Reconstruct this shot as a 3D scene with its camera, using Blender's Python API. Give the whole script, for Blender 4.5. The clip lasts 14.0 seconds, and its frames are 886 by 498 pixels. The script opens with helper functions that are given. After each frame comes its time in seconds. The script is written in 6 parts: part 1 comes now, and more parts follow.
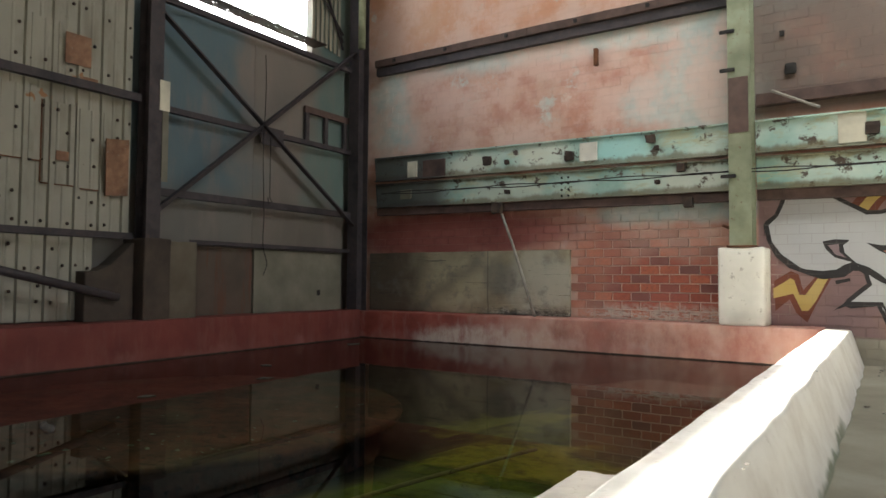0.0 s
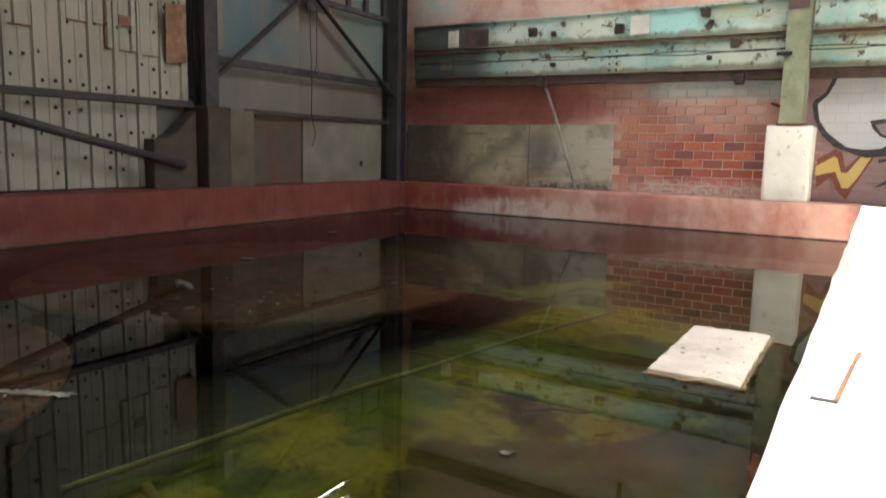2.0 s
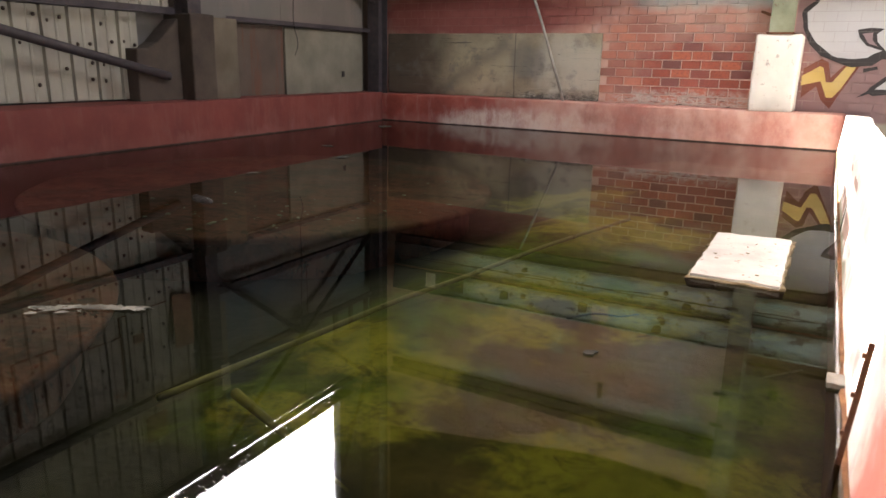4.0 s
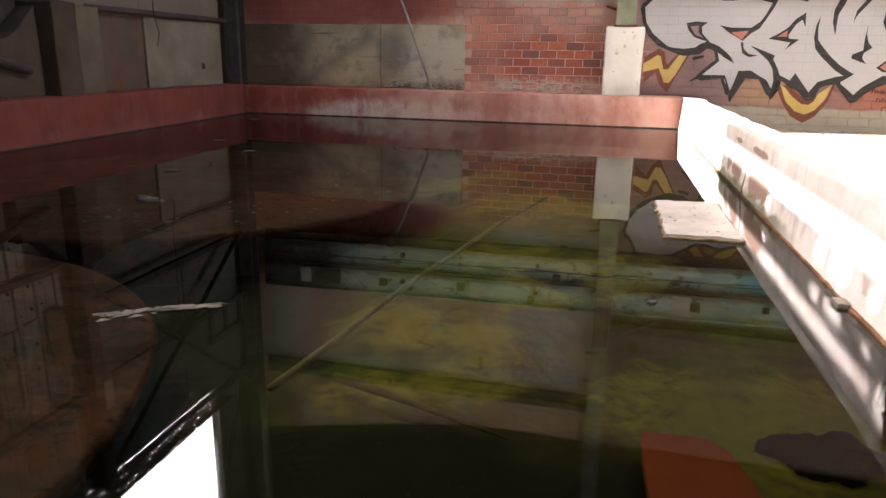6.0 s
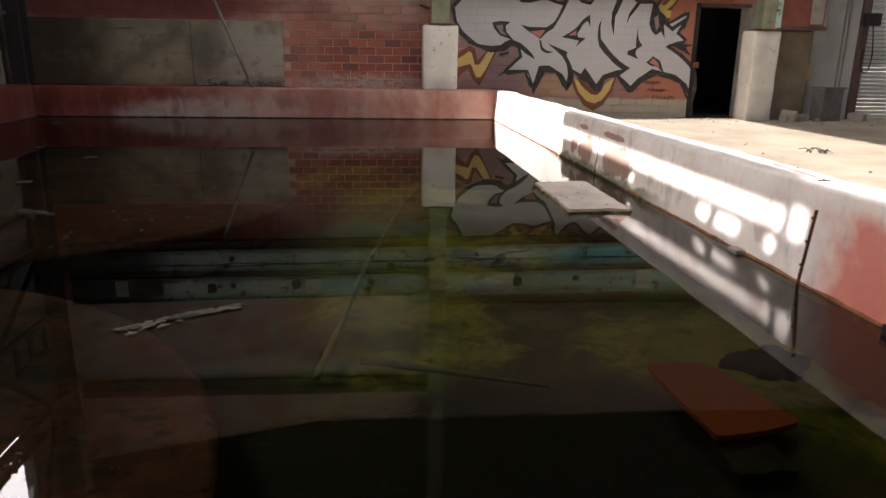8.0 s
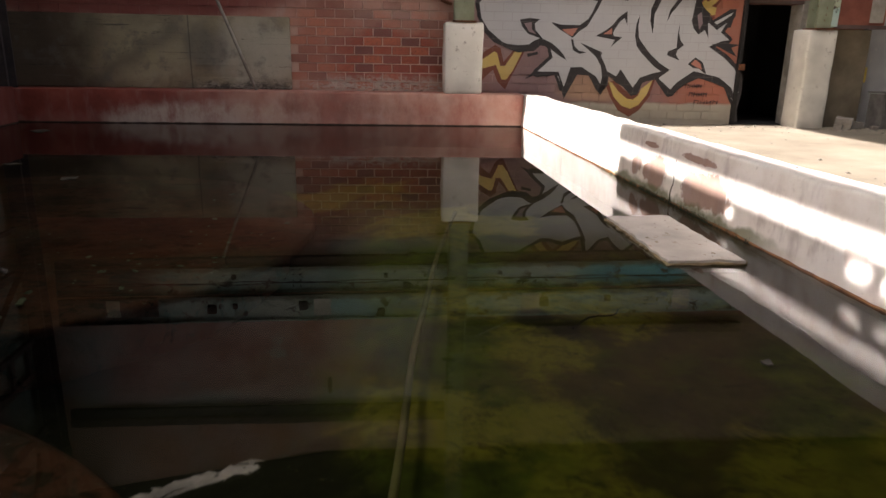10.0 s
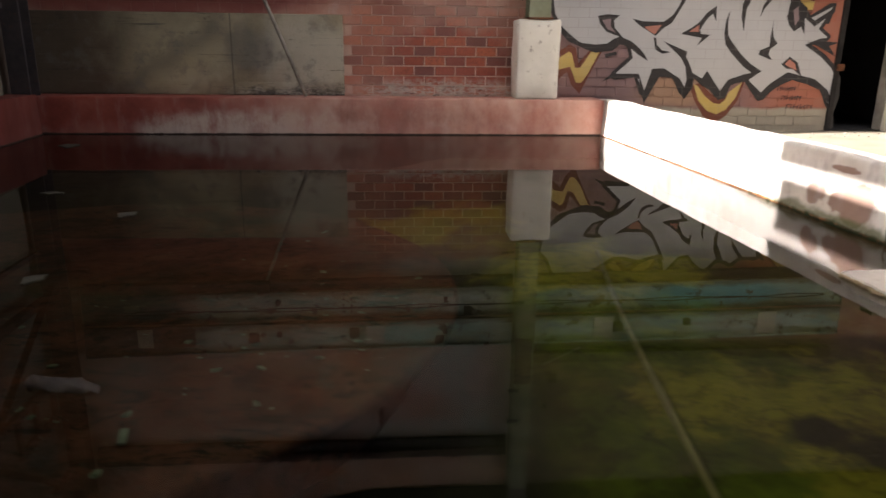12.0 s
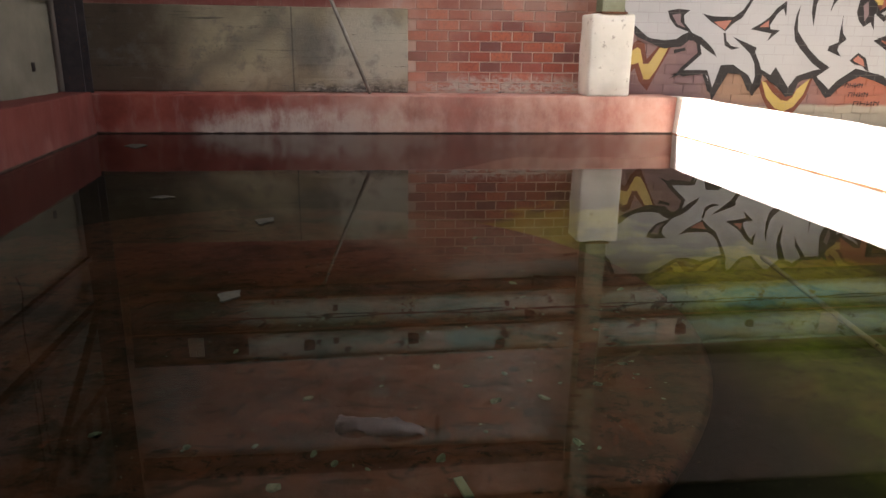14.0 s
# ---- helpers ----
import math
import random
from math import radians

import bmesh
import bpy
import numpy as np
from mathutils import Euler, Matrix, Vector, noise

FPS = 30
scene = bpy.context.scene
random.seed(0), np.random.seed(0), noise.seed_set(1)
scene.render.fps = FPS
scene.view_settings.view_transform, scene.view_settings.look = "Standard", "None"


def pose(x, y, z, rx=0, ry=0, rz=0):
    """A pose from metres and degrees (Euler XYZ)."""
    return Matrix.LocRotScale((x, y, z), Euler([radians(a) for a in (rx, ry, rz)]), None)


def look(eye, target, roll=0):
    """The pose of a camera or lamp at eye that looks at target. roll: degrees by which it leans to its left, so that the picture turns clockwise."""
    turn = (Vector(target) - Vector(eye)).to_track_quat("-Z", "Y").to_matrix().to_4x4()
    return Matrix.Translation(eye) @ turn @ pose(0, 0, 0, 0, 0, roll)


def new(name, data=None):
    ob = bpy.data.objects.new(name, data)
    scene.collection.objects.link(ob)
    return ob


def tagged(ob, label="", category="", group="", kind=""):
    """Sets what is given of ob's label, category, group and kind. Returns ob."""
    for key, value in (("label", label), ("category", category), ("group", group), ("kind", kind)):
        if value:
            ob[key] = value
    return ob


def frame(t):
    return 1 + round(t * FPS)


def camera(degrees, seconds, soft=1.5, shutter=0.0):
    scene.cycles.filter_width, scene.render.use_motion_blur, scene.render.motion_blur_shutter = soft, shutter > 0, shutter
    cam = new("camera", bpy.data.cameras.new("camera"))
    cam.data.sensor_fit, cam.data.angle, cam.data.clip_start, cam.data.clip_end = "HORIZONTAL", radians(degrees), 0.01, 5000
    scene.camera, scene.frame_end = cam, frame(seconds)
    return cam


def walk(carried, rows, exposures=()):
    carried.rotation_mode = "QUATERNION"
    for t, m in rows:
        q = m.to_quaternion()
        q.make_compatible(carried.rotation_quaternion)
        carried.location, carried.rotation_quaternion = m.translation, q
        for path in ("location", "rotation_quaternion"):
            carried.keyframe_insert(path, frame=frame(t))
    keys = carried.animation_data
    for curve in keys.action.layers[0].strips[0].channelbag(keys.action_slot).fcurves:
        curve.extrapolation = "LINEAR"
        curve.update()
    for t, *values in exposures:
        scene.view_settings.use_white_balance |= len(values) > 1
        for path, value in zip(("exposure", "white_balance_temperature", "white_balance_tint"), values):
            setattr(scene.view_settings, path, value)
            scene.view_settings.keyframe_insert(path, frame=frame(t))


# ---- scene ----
cam = camera(64.9, 14.0, soft=1.5, shutter=0.5)
METRES, EYE, TILT, LEAN, TURN = 8.0, 1.5, 0.0, 0.0, 32.7
ROWS = [
    (0.0, 0.0, 0.0, 0.0, -0.02, 2.53, -0.39),
    (0.5, -0.0378, -0.0145, -0.0009, 0.1, 2.55, -0.52),
    (1.0, -0.0839, -0.0286, -0.0039, -0.19, 0.93, -0.66),
    (1.5, -0.1128, -0.0363, -0.0024, -0.68, -3.66, -1.03),
    (2.0, -0.1149, -0.0419, -0.0014, -0.75, -7.9, -1.28),
    (2.5, -0.1184, -0.0446, 0.0015, -1.05, -12.49, -1.4),
    (5.0, -0.2433, -0.0494, -0.0051, -12.43, -15.43, -0.93),
    (5.5, -0.2814, -0.0514, -0.0045, -19.29, -15.39, -0.82),
    (6.0, -0.3191, -0.0515, -0.0048, -19.61, -15.4, -0.89),
    (6.5, -0.3603, -0.049, -0.0041, -19.66, -15.44, -0.89),
    (7.0, -0.4005, -0.0461, -0.0042, -33.96, -15.38, -0.59),
    (7.5, -0.4356, -0.0393, -0.0037, -38.42, -15.46, -0.7),
    (8.0, -0.4489, -0.024, -0.0033, -38.36, -15.51, -0.79),
    (10.5, -0.3713, 0.1576, 0.0061, -38.34, -15.9, -0.99),
    (11.0, -0.355, 0.1967, 0.0072, -38.36, -15.97, -0.94),
    (11.5, -0.368, 0.251, 0.0089, -38.44, -16.05, -0.8),
    (12.0, -0.4043, 0.3158, 0.0101, -38.5, -16.09, -0.68),
    (12.5, -0.4515, 0.3812, 0.0051, -39.51, -15.92, -0.62),
    (13.0, -0.4876, 0.4296, 0.0051, -40.1, -15.95, -0.59),
    (13.5, -0.4953, 0.443, 0.0047, -40.15, -15.96, -0.64),
    (14.0, -0.4963, 0.4457, 0.0037, -40.12, -16.21, -0.72),
]
EXPOSURES = [(0, 2.48, 6500, 6), (1.5, 2.83, 6500, 8), (2.7, 3.28, 6600, 14), (5, 3.33, 6750, 20), (6.5, 2.63, 6750, 22), (7, 2.48, 6650, 20), (7.5, 1.85, 6600, 20), (8.2, 1.71, 6650, 20), (11, 1.83, 6750, 20), (12.5, 2.33, 6750, 18), (14, 2.83, 6700, 18)]
walk(cam, [(t, pose(0, 0, EYE, TILT, LEAN, TURN) @ pose(METRES * x, METRES * y, METRES * z, 90 + pitch, roll, yaw)) for t, x, y, z, yaw, pitch, roll in ROWS], EXPOSURES)

# ---------------------------------------------------------------- light
world = bpy.data.worlds.new("sky_world")
scene.world = world
world.use_nodes = True
wt = world.node_tree
sky = wt.nodes.new("ShaderNodeTexSky")
sky.sky_type = "NISHITA"
sky.sun_disc = False
sky.dust_density, sky.air_density = 6.0, 1.0
SUN_DIR = Vector((1.0, 0.08, -0.69)).normalized()     # way the sunlight travels
sky.sun_elevation = math.asin(-SUN_DIR.z)
sky.sun_rotation = math.atan2(-SUN_DIR.x, -SUN_DIR.y)
wt.links.new(sky.outputs["Color"], wt.nodes["Background"].inputs["Color"])
wt.nodes["Background"].inputs["Strength"].default_value = 0.05

sun = new("sun", bpy.data.lights.new("sun", "SUN"))
sun.data.energy, sun.data.angle, sun.data.color = 5.0, radians(0.42), (1.0, 0.965, 0.91)
sun.matrix_world = look((-30, 0, 20), Vector((-30, 0, 20)) + SUN_DIR)


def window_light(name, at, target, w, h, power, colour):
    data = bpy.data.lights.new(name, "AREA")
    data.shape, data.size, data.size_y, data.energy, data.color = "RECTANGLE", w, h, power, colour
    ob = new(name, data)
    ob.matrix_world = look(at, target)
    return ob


# fill lamps in two added gateways that are out of view
window_light("added_fill_right", (11.9, 0.5, 3.3), (2.0, 8.0, 1.0), 12.0, 5.4, 2.5, (0.97, 0.99, 1.0))
window_light("added_fill_front", (2.5, -9.9, 3.3), (2.0, 5, 1.0), 11.0, 5.4, 1.5, (0.97, 0.99, 1.0))
# fill lamp in an invented rooflight, brightens the brick wall
window_light("added_fill_roof", (1.8, 7.5, 10.15), (1.4, 8.7, 0.0), 7.0, 1.9, 105, (0.95, 0.985, 1.0))
window_light("daylight_clerestory", (-8.95, 3.0, 8.0), (0.0, 3.0, 8.0), 12.5, 2.6, 45, (0.90, 0.96, 1.0))

# ---------------------------------------------------------------- small tools
ZW = 0.395           # water level
FLOOR = 0.42         # hall floor
X_IN = -0.75         # pool side of the sunlit rim
Y_WALL = 10.85       # face of the brick wall at x = -3
Z_RIM = 0.89
Z_ROOF = 10.2
# the brick wall is not quite square to the pool
WB = Matrix.Translation((-3, Y_WALL, 0)) @ Matrix.Rotation(radians(-1.5), 4, "Z") @ Matrix.Translation((3, -Y_WALL, 0))


def mesh_of(name, bm, mat, smooth=False):
    me = bpy.data.meshes.new(name)
    bm.normal_update()
    bm.to_mesh(me)
    bm.free()
    for m in (mat if isinstance(mat, (list, tuple)) else [mat]):
        me.materials.append(m)
    if smooth:
        for p in me.polygons:
            p.use_smooth = True
    return me


def thing(name, bm, mat, label="", category="", group="", kind="", m=None, smooth=False):
    ob = new(name, mesh_of(name, bm, mat, smooth))
    if m is not None:
        ob.matrix_basis = m
    return tagged(ob, label, category, group, kind)


def base(name, label, category, group="", kind="", m=None):
    ob = new(name)
    ob.empty_display_size = 0.1
    if m is not None:
        ob.matrix_basis = m
    return tagged(ob, label, category, group, kind)


def part(name, bm, mat, parent, label="", smooth=False):
    ob = new(name, mesh_of(name, bm, mat, smooth))
    ob.parent = parent
    return tagged(ob, label)


def box(bm, x0, x1, y0, y1, z0, z1, bevel=0.0, m=None):
    vs = [bm.verts.new(c) for c in ((x0, y0, z0), (x1, y0, z0), (x1, y1, z0), (x0, y1, z0),
                                    (x0, y0, z1), (x1, y0, z1), (x1, y1, z1), (x0, y1, z1))]
    fs = [bm.faces.new([vs[i] for i in q]) for q in
          ((0, 3, 2, 1), (4, 5, 6, 7), (0, 1, 5, 4), (1, 2, 6, 5), (2, 3, 7, 6), (3, 0, 4, 7))]
    if bevel:
        edges = list({e for f in fs for e in f.edges})
        r = bmesh.ops.bevel(bm, geom=edges, offset=bevel, segments=2, profile=0.6, affect="EDGES")
        vs = list({v for f in r["faces"] for v in f.verts} | {v for v in vs if v.is_valid})
    if m is not None:
        for v in vs:
            v.co = m @ v.co
    return vs


def bm_box(*a, **k):
    bm = bmesh.new()
    box(bm, *a, **k)
    return bm


def tube(bm, pts, r, sides=8, r2=None):
    """A round bar through the points; r may taper to r2."""
    pts = [Vector(p) for p in pts]
    r2 = r if r2 is None else r2
    rings = []
    for i, p in enumerate(pts):
        d = (pts[min(i + 1, len(pts) - 1)] - pts[max(i - 1, 0)]).normalized()
        a = d.orthogonal().normalized() if i == 0 else (rings[-1][1] - d * rings[-1][1].dot(d)).normalized()
        b = d.cross(a)
        rad = r + (r2 - r) * i / max(1, len(pts) - 1)
        rings.append(([bm.verts.new(p + rad * (a * math.cos(t) + b * math.sin(t)))
                       for t in [2 * math.pi * k / sides for k in range(sides)]], a))
    for (r0, _), (r1, _) in zip(rings, rings[1:]):
        for k in range(sides):
            bm.faces.new((r0[k], r0[(k + 1) % sides], r1[(k + 1) % sides], r1[k]))
    bm.faces.new(list(reversed(rings[0][0])))
    bm.faces.new(rings[-1][0])


def bm_tube(pts, r, sides=8, r2=None):
    bm = bmesh.new()
    tube(bm, pts, r, sides, r2)
    return bm


def smooth_line(pts, n=6, closed=False):
    """Catmull-Rom through 2D or 3D points."""
    P = [Vector(p) for p in pts]
    out = []
    m = len(P)
    for i in range(m if closed else m - 1):
        if closed:
            a, b, c, d = P[i - 1], P[i], P[(i + 1) % m], P[(i + 2) % m]
        else:
            a, b, c, d = P[max(i - 1, 0)], P[i], P[i + 1], P[min(i + 2, m - 1)]
        for k in range(n):
            t = k / n
            out.append(0.5 * ((2 * b) + (c - a) * t + (2 * a - 5 * b + 4 * c - d) * t * t + (3 * b - a - 3 * c + d) * t ** 3))
    if not closed:
        out.append(P[-1])
    return out


def rough_up(bm, amount, scale, seed=0.0, axes=(1, 1, 1)):
    for v in bm.verts:
        n = noise.noise_vector(v.co * scale + Vector((seed, seed * 1.7, 3.1)))
        v.co += Vector((n.x * axes[0], n.y * axes[1], n.z * axes[2])) * amount


def grid_slab(x0, x1, y0, y1, z0, z1, step, bevel=0.03):
    """A box with a fine mesh along its long sides, to wear its edges."""
    bm = bmesh.new()
    box(bm, x0, x1, y0, y1, z0, z1)
    L = (x1 - x0, y1 - y0, z1 - z0)
    for ax in range(3):
        n = max(0, int(L[ax] / step))
        for i in range(1, n + 1):
            co, no = Vector((x0, y0, z0)), Vector((0, 0, 0))
            co[ax] += L[ax] * i / (n + 1)
            no[ax] = 1
            bmesh.ops.bisect_plane(bm, geom=bm.verts[:] + bm.edges[:] + bm.faces[:], plane_co=co, plane_no=no)
    if bevel:
        es = [e for e in bm.edges if len(e.link_faces) == 2 and e.calc_face_angle(0) > 1.0]
        bmesh.ops.bevel(bm, geom=es, offset=bevel, segments=2, profile=0.5, affect="EDGES")
    return bm


# ---------------------------------------------------------------- materials
class Nodes:
    def __init__(self, name, rough=0.8, metal=0.0):
        self.mat = bpy.data.materials.new(name)
        self.mat.use_nodes = True
        self.t = self.mat.node_tree
        self.b = self.t.nodes["Principled BSDF"]
        self.b.inputs["Roughness"].default_value = rough
        self.b.inputs["Metallic"].default_value = metal
        g = self.t.nodes.new("ShaderNodeNewGeometry")
        self.pos, self.island = g.outputs["Position"], g.outputs["Random Per Island"]
        self.random = self.t.nodes.new("ShaderNodeObjectInfo").outputs["Random"]
        s = self.t.nodes.new("ShaderNodeSeparateXYZ")
        self.t.links.new(self.pos, s.inputs[0])
        self.x, self.y, self.z = s.outputs

    def put(self, sock, v):
        if hasattr(v, "is_linked"):
            self.t.links.new(v, sock)
        elif isinstance(v, (tuple, list)) and len(v) == 3 and sock.type == "RGBA":
            sock.default_value = (*v, 1)
        else:
            sock.default_value = v

    def scaled(self, s):
        n = self.t.nodes.new("ShaderNodeMapping")
        self.put(n.inputs["Vector"], self.pos)
        n.inputs["Scale"].default_value = s
        return n.outputs[0]

    def noise(self, scale, detail=4.0, rough=0.55, stretch=None, distort=0.0):
        n = self.t.nodes.new("ShaderNodeTexNoise")
        self.put(n.inputs["Vector"], self.scaled(stretch) if stretch else self.pos)
        n.inputs["Scale"].default_value, n.inputs["Detail"].default_value = scale, detail
        n.inputs["Roughness"].default_value, n.inputs["Distortion"].default_value = rough, distort
        return n.outputs["Fac"]

    def math(self, op, a, b=0.0, c=0.0):
        n = self.t.nodes.new("ShaderNodeMath")
        n.operation = op
        for s, v in zip(n.inputs, (a, b, c)):
            self.put(s, v)
        return n.outputs[0]

    def span(self, v, a, b, lo=0.0, hi=1.0):
        n = self.t.nodes.new("ShaderNodeMapRange")
        n.interpolation_type = "SMOOTHSTEP"
        for s, q in zip(n.inputs, (v, a, b, lo, hi)):
            self.put(s, q)
        return n.outputs[0]

    def ramp(self, fac, stops):
        n = self.t.nodes.new("ShaderNodeValToRGB")
        while len(n.color_ramp.elements) < len(stops):
            n.color_ramp.elements.new(0.5)
        for e, (p, c) in zip(n.color_ramp.elements, stops):
            e.position, e.color = p, (*c, 1)
        self.put(n.inputs[0], fac)
        return n.outputs[0]

    def mix(self, fac, a, b, blend="MIX"):
        n = self.t.nodes.new("ShaderNodeMix")
        n.data_type, n.blend_type = "RGBA", blend
        self.put(n.inputs[0], fac)
        self.put(n.inputs[6], a)
        self.put(n.inputs[7], b)
        return n.outputs[2]

    def band(self, v, a, b, soft):
        return self.math("MULTIPLY", self.span(v, a - soft, a + soft), self.span(v, b - soft, b + soft, 1.0, 0.0))

    def patch(self, x, z, rx, rz, wobble=0.5, scale=1.6):
        """A ragged patch on the brick wall round (x, z)."""
        dx = self.math("DIVIDE", self.math("SUBTRACT", self.x, x), rx)
        dz = self.math("DIVIDE", self.math("SUBTRACT", self.z, z), rz)
        d = self.math("SQRT", self.math("ADD", self.math("MULTIPLY", dx, dx), self.math("MULTIPLY", dz, dz)))
        d = self.math("ADD", d, self.math("MULTIPLY", self.math("SUBTRACT", self.noise(scale, 5, 0.6), 0.5), wobble * 2.5))
        return self.span(d, 0.55, 1.25, 1.0, 0.0)

    def spot(self, x, y, r, wobble=0.9, scale=2.0):
        """A ragged patch on the basin floor round (x, y)."""
        dx, dy = self.math("SUBTRACT", self.x, x), self.math("SUBTRACT", self.y, y)
        d = self.math("SQRT", self.math("ADD", self.math("MULTIPLY", dx, dx), self.math("MULTIPLY", dy, dy)))
        d = self.math("ADD", self.math("DIVIDE", d, r), self.math("MULTIPLY", self.math("SUBTRACT", self.noise(scale, 5, 0.6), 0.5), wobble * 2))
        return self.span(d, 0.5, 1.2, 1.0, 0.0)

    def done(self, colour, bump=None, strength=0.3, dist=0.02, rough=None):
        self.put(self.b.inputs["Base Color"], colour)
        if rough is not None:
            self.put(self.b.inputs["Roughness"], rough)
        if bump is not None:
            n = self.t.nodes.new("ShaderNodeBump")
            n.inputs["Strength"].default_value, n.inputs["Distance"].default_value = strength, dist
            self.put(n.inputs["Height"], bump)
            self.t.links.new(n.outputs[0], self.b.inputs["Normal"])
        return self.mat


def plain(name, c0, c1, scale=6.0, rough=0.8, metal=0.0, bump=0.25, spots=None, dist=0.01):
    n = Nodes(name, rough, metal)
    col = n.ramp(n.noise(scale, 6, 0.6), [(0.3, c0), (0.7, c1)])
    col = n.mix(n.span(n.noise(scale * 0.23, 4), 0.45, 0.75), col, tuple(0.6 * v for v in c0))
    if spots:
        col = n.mix(n.span(n.noise(scale * 3.1, 5, 0.7), 0.6, 0.68), col, spots)
    return n.done(col, n.noise(scale * 9, 5, 0.7), bump, dist)


def brick_material(name, single, joint=False):
    """Old brick, bare, limewashed or painted by stretch of wall."""
    n = Nodes(name, 0.85)
    r = n.random if single else n.island
    bare = n.ramp(r, [(0.0, (0.30, 0.075, 0.045)), (0.3, (0.38, 0.10, 0.06)), (0.50, (0.52, 0.155, 0.08)), (0.62, (0.34, 0.095, 0.065)),
                      (0.74, (0.24, 0.085, 0.068)), (1.0, (0.15, 0.07, 0.062))])
    bare = n.mix(n.span(n.noise(30, 5, 0.7), 0.4, 0.8), bare, (0.20, 0.06, 0.045))
    # limewash / faded salmon paint
    wash = n.ramp(n.noise(1.3, 6, 0.65), [(0.28, (0.46, 0.19, 0.13)), (0.45, (0.56, 0.28, 0.20)), (0.58, (0.60, 0.37, 0.29)), (0.7, (0.62, 0.49, 0.42)), (0.82, (0.66, 0.62, 0.56))])
    wash = n.mix(n.span(n.noise(0.55, 4, 0.5), 0.45, 0.7, 0, 0.5), wash, (0.60, 0.46, 0.38))
    wash = n.mix(n.span(n.noise(7, 5, 0.7), 0.6, 0.72, 0, 0.5), wash, (0.36, 0.13, 0.09))
    wash = n.mix(n.math("MULTIPLY", n.span(r, 0.5, 1.0), 0.45), wash, (0.42, 0.16, 0.11))
    wash = n.mix(n.span(n.z, 5.7, 6.2), wash, n.mix(n.noise(1.5, 4), (0.62, 0.24, 0.12), (0.62, 0.40, 0.28)))
    pale = n.ramp(n.noise(3.0, 5), [(0.35, (0.42, 0.56, 0.55)), (0.65, (0.66, 0.68, 0.64))])
    m = n.math("MAXIMUM", n.patch(-2.15, 4.6, 0.8, 1.5, 0.7, 1.2), n.patch(-2.9, 4.3, 0.8, 0.45, 0.6, 2.5))
    m = n.math("MAXIMUM", m, n.patch(-7.9, 4.3, 0.35, 0.35))
    m = n.math("MAXIMUM", m, n.patch(-4.0, 5.5, 4.2, 0.30, 0.5, 1.1))
    m = n.math("MAXIMUM", m, n.patch(-8.3, 4.8, 0.5, 1.0, 0.5))
    m = n.math("MAXIMUM", m, n.patch(-2.6, 2.60, 1.6, 0.24, 0.6))
    m = n.math("MAXIMUM", m, n.math("MULTIPLY", n.span(n.noise(1.4, 6, 0.7), 0.57, 0.68), n.span(n.z, 3.8, 4.0)))
    wash = n.mix(n.math("MULTIPLY", m, 0.85), wash, pale)
    wash = n.mix(n.math("MULTIPLY", n.math("MULTIPLY", n.span(n.x, -1.75, -1.6), n.span(n.z, 3.8, 3.95)), n.span(n.noise(1.1, 5, 0.6), 0.3, 0.6, 0.75, 0.97)), wash, n.mix(n.noise(2.2, 5), (0.11, 0.082, 0.068), (0.20, 0.15, 0.125)))
    # light on the upper wall, painted in as a brighter coat above the channel beams
    wash = n.mix(n.math("MULTIPLY", n.span(n.z, 3.75, 3.95), n.math("MULTIPLY", n.span(n.x, -1.9, -1.7, 0.75, 0.0), n.span(n.noise(1.2, 6, 0.65), 0.38, 0.60, 0.1, 1.0))), wash, n.mix(n.noise(0.9, 4), (0.70, 0.44, 0.375), (0.75, 0.61, 0.54)))
    # dark red under the channel beams
    wash = n.mix(n.patch(-7.0, 2.35, 2.9, 0.5, 0.3), wash, n.mix(n.noise(4, 5), (0.20, 0.05, 0.045), (0.32, 0.11, 0.085)))
    # painted bay with the lettering
    bay = n.mix(n.span(n.x, 1.2, 2.4), n.mix(n.noise(2, 4), (0.20, 0.12, 0.12), (0.33, 0.22, 0.21)), n.mix(n.noise(3, 4), (0.36, 0.11, 0.07), (0.44, 0.18, 0.12)))
    bay = n.mix(n.patch(0.5, 1.0, 0.6, 0.25), bay, (0.40, 0.25, 0.17))
    bay = n.mix(n.span(n.math("ADD", n.z, n.math("MULTIPLY", n.noise(3), 0.12)), 0.78, 0.84, 1.0, 0.0), bay, n.mix(n.noise(5, 5), (0.33, 0.29, 0.23), (0.46, 0.42, 0.34)))
    inbay = n.math("MULTIPLY", n.span(n.x, -1.62, -1.55), n.span(n.z, 2.9, 3.0, 1.0, 0.0))
    wash = n.mix(inbay, wash, bay)
    mask = n.patch(-2.9, 1.42, 1.25, 0.62, 0.35, 2.2)
    mask = n.math("MAXIMUM", mask, n.math("MULTIPLY", n.patch(-3.1, 1.5, 1.7, 0.95, 0.5, 1.1), 0.65))
    foot = n.patch(-3.0, 0.97, 1.3, 0.17, 0.55, 6.0)
    if joint:
        bare = n.mix(n.noise(8, 5), (0.70, 0.52, 0.43), (0.80, 0.68, 0.59))
        wash = n.mix(0.10, wash, (0.40, 0.30, 0.26))
    col = n.mix(mask, wash, bare)
    col = n.mix(n.math("MULTIPLY", n.math("MULTIPLY", foot, 0.9), n.span(n.noise(11, 6, 0.75, (1, 1, 2.2)), 0.40, 0.56)), col, n.mix(n.noise(20, 5), (0.42, 0.36, 0.31), (0.66, 0.60, 0.53)))
